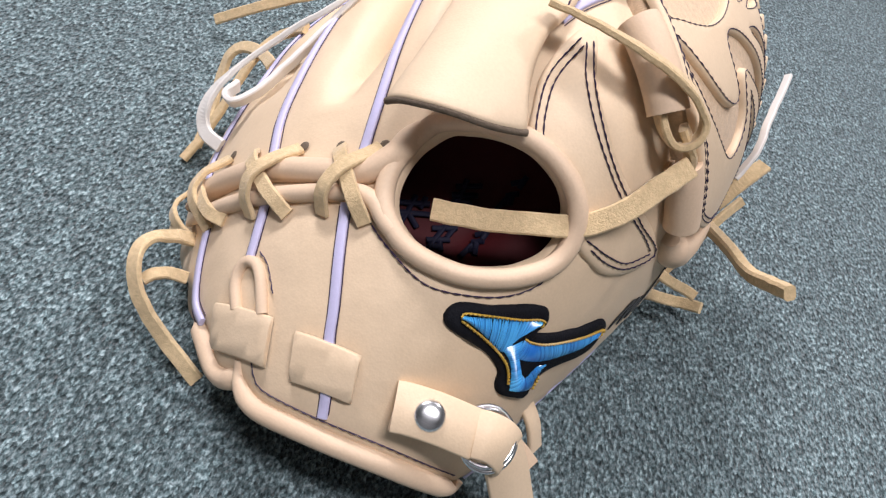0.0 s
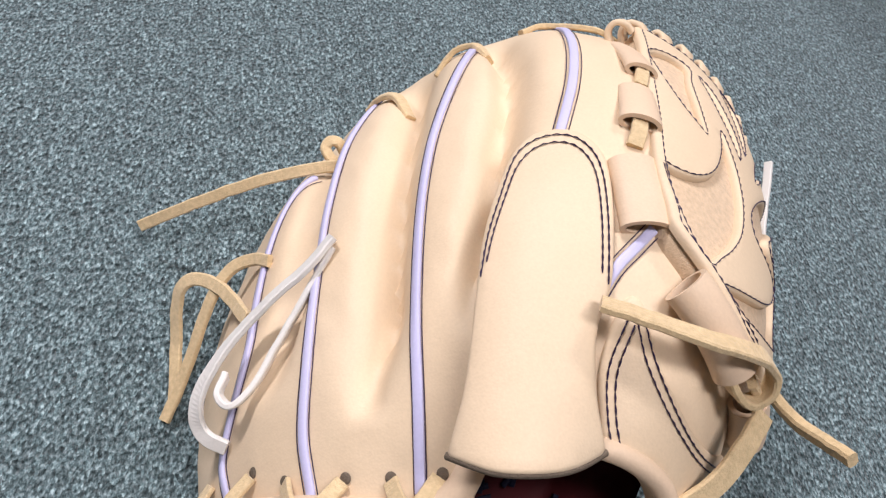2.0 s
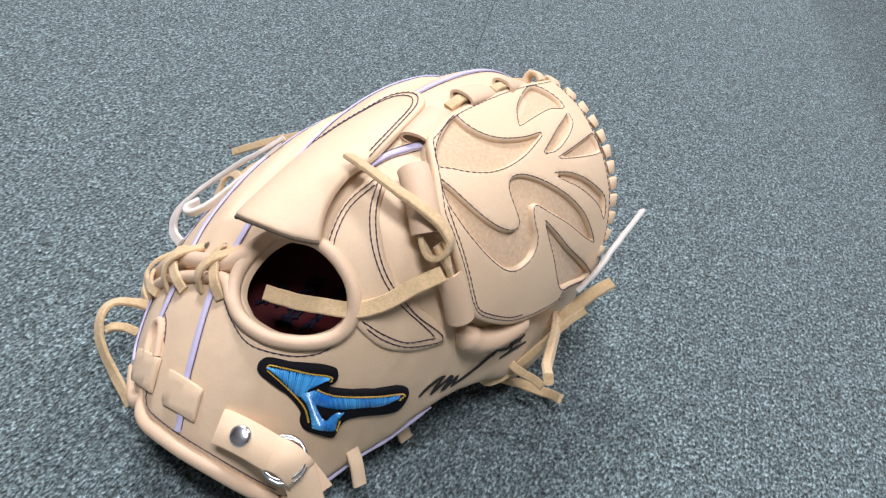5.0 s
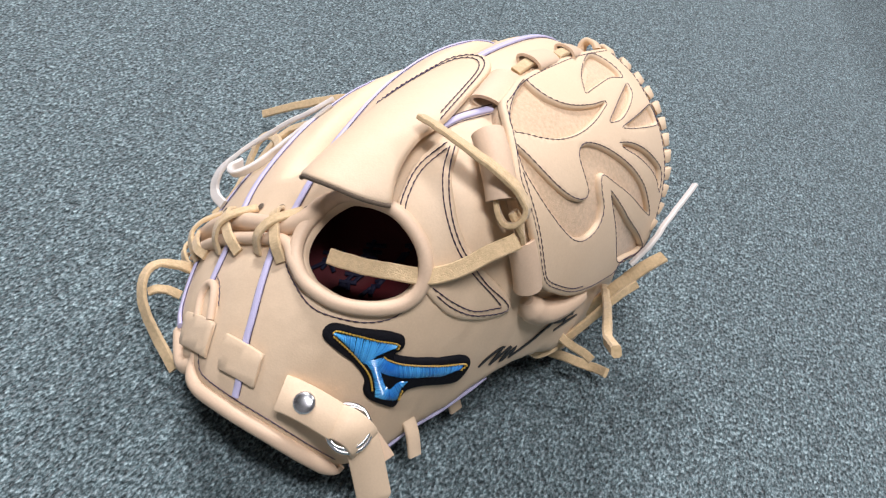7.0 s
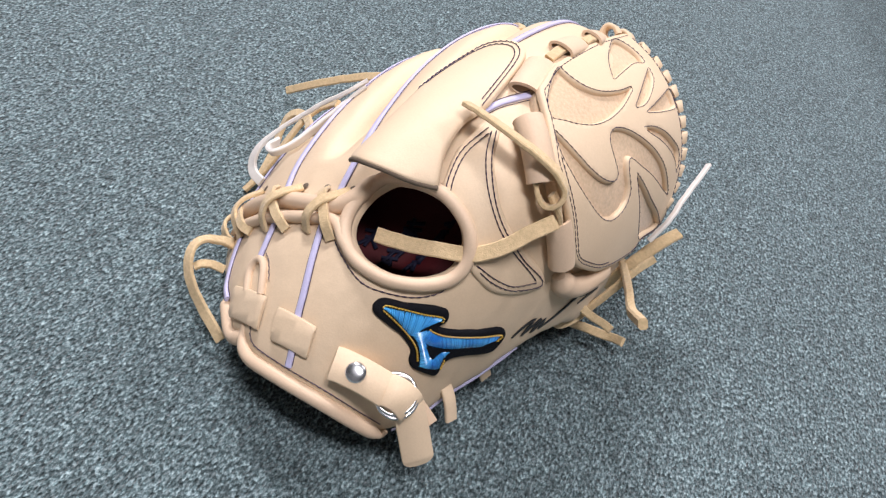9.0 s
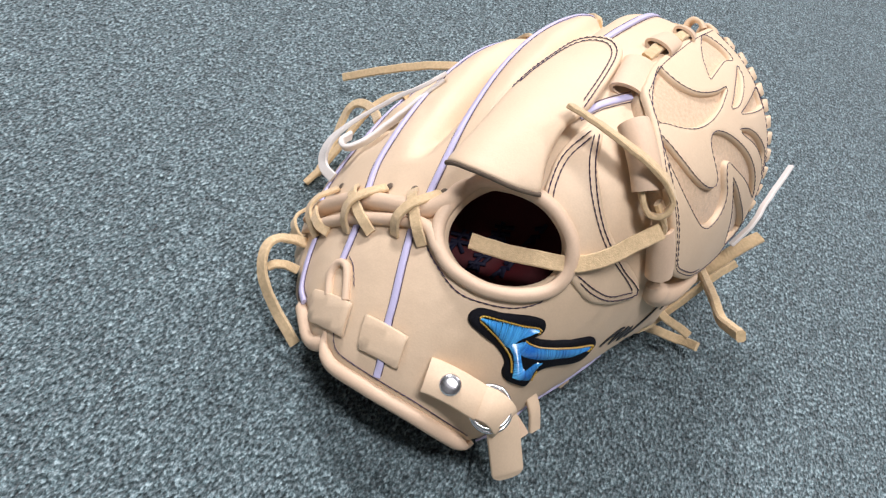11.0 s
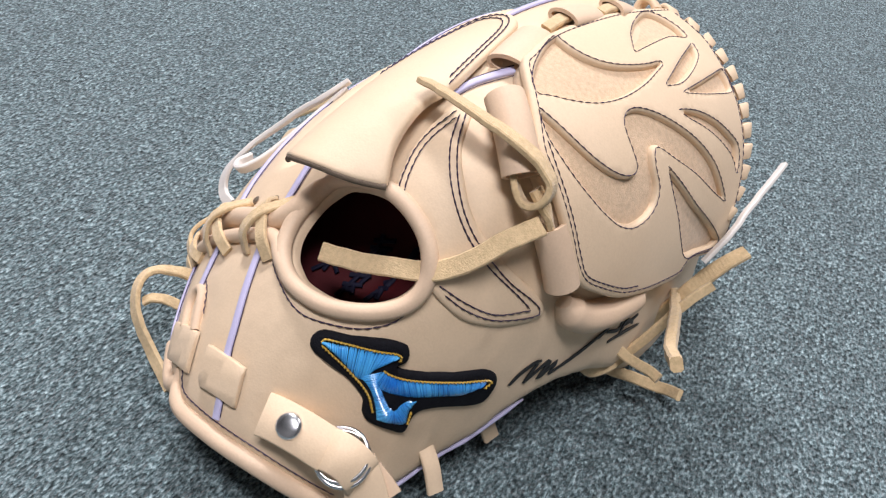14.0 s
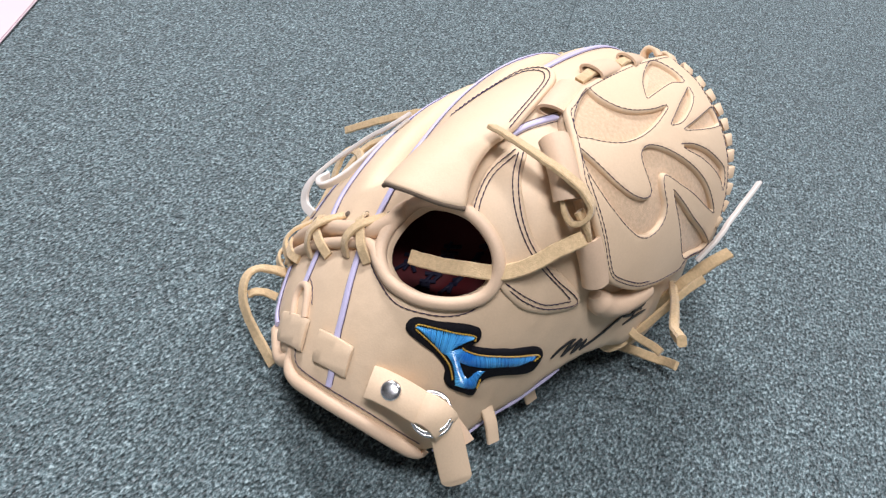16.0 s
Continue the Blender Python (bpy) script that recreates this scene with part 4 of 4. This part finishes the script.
# rawhide crosses over the wrist seam
for line, high in (
    ([(-0.654, -0.285), (-0.615, -0.325), (-0.576, -0.368), (-0.516, -0.425), (-0.474, -0.462)], [0.0008, 0.0062, 0.0068, 0.0054, 0.0006]),
    ([(-0.514, -0.309), (-0.545, -0.349), (-0.576, -0.380), (-0.588, -0.415), (-0.590, -0.448)], [0.0006, 0.0075, 0.0090, 0.0065, 0.0004]),
    ([(-0.398, -0.322), (-0.365, -0.355), (-0.330, -0.392), (-0.281, -0.446), (-0.246, -0.485)], [0.0008, 0.0062, 0.0068, 0.0056, 0.0006]),
    ([(-0.284, -0.325), (-0.325, -0.377), (-0.354, -0.410), (-0.369, -0.440), (-0.374, -0.468)], [0.0006, 0.0075, 0.0090, 0.0065, 0.0004]),
    ([(-0.800, -0.300), (-0.765, -0.345), (-0.721, -0.400), (-0.683, -0.428)], [0.0040, 0.0062, 0.0050, 0.0006]),
    ([(-0.752, -0.248), (-0.774, -0.299), (-0.773, -0.355), (-0.742, -0.428)], [0.0006, 0.0078, 0.0082, 0.0006]),
    ([(-0.90, -0.22), (-0.905, -0.28), (-0.88, -0.34), (-0.86, -0.39)], [0.0006, 0.0070, 0.0070, 0.0006]),
    ([(-0.93, -0.31), (-0.89, -0.35), (-0.84, -0.40)], [0.0050, 0.0060, 0.0006]),
):
    p = on(line, high)
    lace(p, 0.0056, 0.0020, on(line, np.asarray(high) + 0.01) - p, "cross_lace", parent=glove)
# eyelets of the crosses
for a, b in ((-0.660, -0.280), (-0.510, -0.303), (-0.402, -0.316), (-0.279, -0.318), (-0.750, -0.240)):
    c, n = on([(a, b)], 0.0001)[0], None
    n = on([(a, b)], 0.0101)[0] - c
    lathe("eyelet", [(0.0021, 0.0), (0.0018, 0.0003), (0.0004, 0.00035)], EDGE, glove, c, n, 14)

# rawhide over the finger tips
for line in (
    [(0.010, 0.650), (0.05, 0.650), (0.090, 0.636), (0.128, 0.605), (0.165, 0.570), (0.205, 0.550)],
    [(-0.215, 0.635), (-0.165, 0.634), (-0.122, 0.612), (-0.096, 0.575)],
    [(-0.405, 0.650), (-0.370, 0.640), (-0.335, 0.612), (-0.312, 0.575)],
):
    p = on(line, [0.0005] + [0.0022] * (len(line) - 2) + [0.0002])
    lace(p, 0.0058, 0.0026, on(line, 0.012) - on(line, 0.002), "tip_lace", parent=glove)

# ---------------------------------------------------------------- loose rawhide ends
FACE = [(0.1, -0.62, 0.78)]
lace([(-0.066, -0.0085, 0.106), (-0.051, -0.008, 0.110), (-0.035, -0.007, 0.1155), (-0.020, -0.004, 0.120), (-0.012, 0.000, 0.1235), (-0.004, 0.006, 0.130), (0.003, 0.015, 0.136), (0.010, 0.025, 0.139)], 0.0078, 0.0024, FACE, "loose_lace", parent=glove, label="rawhide lace end lying across the opening")
lace([(-0.055, 0.041, 0.1665), (-0.040, 0.036, 0.1685), (-0.024, 0.032, 0.1685), (-0.010, 0.032, 0.1650), (0.001, 0.0335, 0.1590), (0.0075, 0.0325, 0.1525), (0.0075, 0.0285, 0.1465), (0.0025, 0.0265, 0.1435), (-0.003, 0.0285, 0.1455), (-0.007, 0.032, 0.1490)], 0.0075, 0.0026,
     [(0.25, 0.35, 0.9), (0.25, 0.35, 0.9), (0.3, 0.3, 0.9), (0.5, 0.25, 0.8), (0.75, 0.2, 0.6), (0.95, 0.1, 0.2), (0.6, -0.4, -0.7), (-0.1, -0.5, -0.85), (-0.6, -0.5, -0.6), (-0.7, -0.5, -0.4)], "loose_lace", parent=glove, label="stiff rawhide lace end looped back on itself")
lace([(0.0745, 0.1785, 0.106), (0.072, 0.163, 0.1005), (0.0695, 0.148, 0.095), (0.067, 0.130, 0.089), (0.062, 0.118, 0.078)], 0.0022, 0.0040, [(0.5, -0.5, 0.6)], "loose_lace", LACE_PALE, glove, "pale lace end seen edge on")
lace([(0.0775, 0.1367, 0.0792), (0.0705, 0.128, 0.0735), (0.0635, 0.12, 0.062), (0.0575, 0.114, 0.048), (0.052, 0.109, 0.0345)], 0.0080, 0.0026, [(-0.45, -0.25, 0.85), (-0.3, -0.35, 0.85), (0.1, -0.5, 0.8), (0.4, -0.55, 0.6), (0.6, -0.6, 0.4)], "loose_lace", LACE, glove, "wide rawhide lace end curling up")
lace([(0.0707, 0.1146, 0.0704), (0.064, 0.106, 0.062), (0.058, 0.097, 0.05), (0.0515, 0.087, 0.038), (0.045, 0.077, 0.029), (0.0393, 0.069, 0.0265), (0.035, 0.065, 0.031), (0.032, 0.064, 0.038)], 0.0050, 0.0026, [(0.5, -0.5, 0.6)], "loose_lace", LACE, glove, "long rawhide lace end at the thumb")
lace([(0.056, 0.120, 0.050), (0.061, 0.098, 0.060), (0.0645, 0.075, 0.0715), (0.0680, 0.054, 0.081), (0.0710, 0.041, 0.091), (0.0735, 0.0305, 0.0995)], 0.0062, 0.0050, [(0.8, 0.1, 0.5)], "loose_lace", LACE, glove, "thick rawhide lace end standing out")
lace([(0.044, 0.078, 0.040), (0.053, 0.078, 0.037), (0.062, 0.080, 0.034), (0.068, 0.078, 0.034)], 0.0052, 0.0028, [(0.2, -0.6, 0.7)], "loose_lace", LACE, glove)
lace([(0.040, 0.082, 0.018), (0.0535, 0.0895, 0.0125), (0.0640, 0.0940, 0.0095), (0.0720, 0.0950, 0.0100), (0.0800, 0.0900, 0.0170)], 0.0060, 0.0028, [(0.1, -0.6, 0.7)], "loose_lace", LACE, glove)
lace([(-0.2184, 0.1554, 0.0173), (-0.199, 0.158, 0.032), (-0.178, 0.161, 0.0465), (-0.157, 0.1635, 0.059), (-0.1374, 0.1648, 0.0685), (-0.127, 0.165, 0.071)], 0.0056, 0.0024, [(0.3, -0.5, 0.8)], "loose_lace", LACE, glove, "long rawhide lace end pointing away from the fingers")
lace([(-0.1296, 0.1686, 0.0687), (-0.1336, 0.171, 0.0699), (-0.136, 0.1743, 0.072), (-0.1343, 0.1771, 0.074), (-0.1309, 0.1774, 0.0738), (-0.1283, 0.1757, 0.0716), (-0.1262, 0.1731, 0.0685)], 0.0050, 0.0026, [(0.2, -0.3, 0.9)], "loose_lace", LACE, glove, "small rawhide knot loop at the ring finger")
lace([(-0.1593, 0.084, 0.0611), (-0.167, 0.098, 0.0526), (-0.1761, 0.1086, 0.0462), (-0.1849, 0.1134, 0.0409), (-0.1904, 0.1123, 0.035), (-0.1919, 0.107, 0.0254), (-0.19, 0.0933, 0.0114), (-0.1869, 0.0712, 0.0045)], 0.0060, 0.0026, [(-0.5, -0.4, 0.6)], "loose_lace", LACE, glove, "rawhide lace bent over and down to the carpet")
lace([(-0.1533, 0.1077, 0.0703), (-0.1608, 0.1130, 0.0620), (-0.1690, 0.1125, 0.0540), (-0.1745, 0.1070, 0.0460), (-0.1790, 0.0960, 0.0330), (-0.1825, 0.0840, 0.0190), (-0.1860, 0.0730, 0.0090), (-0.1895, 0.0630, 0.0020)], 0.0054, 0.0026, [(-0.5, -0.4, 0.6)], "loose_lace", LACE, glove, "rawhide lace bent over beside the little finger")
lace([(-0.131, 0.096, 0.108), (-0.139, 0.086, 0.100), (-0.148, 0.079, 0.092), (-0.159, 0.069, 0.080), (-0.168, 0.057, 0.070), (-0.172, 0.046, 0.061), (-0.169, 0.038, 0.053), (-0.159, 0.033, 0.052)], 0.0025, 0.0060, [(-0.2, 0.75, -0.6), (-0.2, 0.75, -0.6), (-0.2, 0.7, -0.6), (-0.3, 0.6, -0.7), (-0.5, 0.4, -0.7), (-0.7, 0.2, -0.6), (-0.7, -0.2, -0.6), (-0.3, -0.5, -0.8)], "loose_lace", LACE_PALE, glove, "pale lace looped at the little finger")
lace([(-0.130, 0.094, 0.104), (-0.138, 0.078, 0.092), (-0.146, 0.062, 0.081), (-0.152, 0.049, 0.074), (-0.159, 0.042, 0.070), (-0.164, 0.047, 0.068), (-0.163, 0.055, 0.068)], 0.0025, 0.0060, [(0.2, 0.5, -0.8)], "loose_lace", LACE_PALE, glove, "pale lace looped at the little finger")
lace([(-0.150, -0.003, 0.033), (-0.157, -0.009, 0.038), (-0.1635, -0.018, 0.042), (-0.1640, -0.027, 0.040), (-0.160, -0.034, 0.034), (-0.153, -0.039, 0.027), (-0.143, -0.043, 0.019), (-0.1255, -0.050, 0.011)], 0.0064, 0.0026, [(-0.5, -0.5, 0.7)], "loose_lace", LACE, glove, "rawhide lace end curling down to the carpet")
lace([(-0.146, -0.020, 0.030), (-0.152, -0.023, 0.033), (-0.156, -0.027, 0.035), (-0.159, -0.030, 0.033)], 0.0050, 0.0022, [(-0.3, -0.5, 0.8)], "loose_lace", LACE, glove, "short rawhide lace end")
# tabs of the palm lacing under the thumb edge
strip("palm_tab", [(-0.006, -0.018, 0.040), (0.003, -0.023, 0.032), (0.009, -0.027, 0.021)], [(0.8, -0.4, 0.4)] * 3, 0.0075, 0.0026, TAN, glove, "short tan leather tab under the thumb")
strip("palm_tab", [(0.000, 0.016, 0.036), (0.008, 0.015, 0.026), (0.014, 0.015, 0.014)], [(0.8, -0.4, 0.4)] * 3, 0.0080, 0.0026, TAN, glove, "short tan leather tab under the thumb")
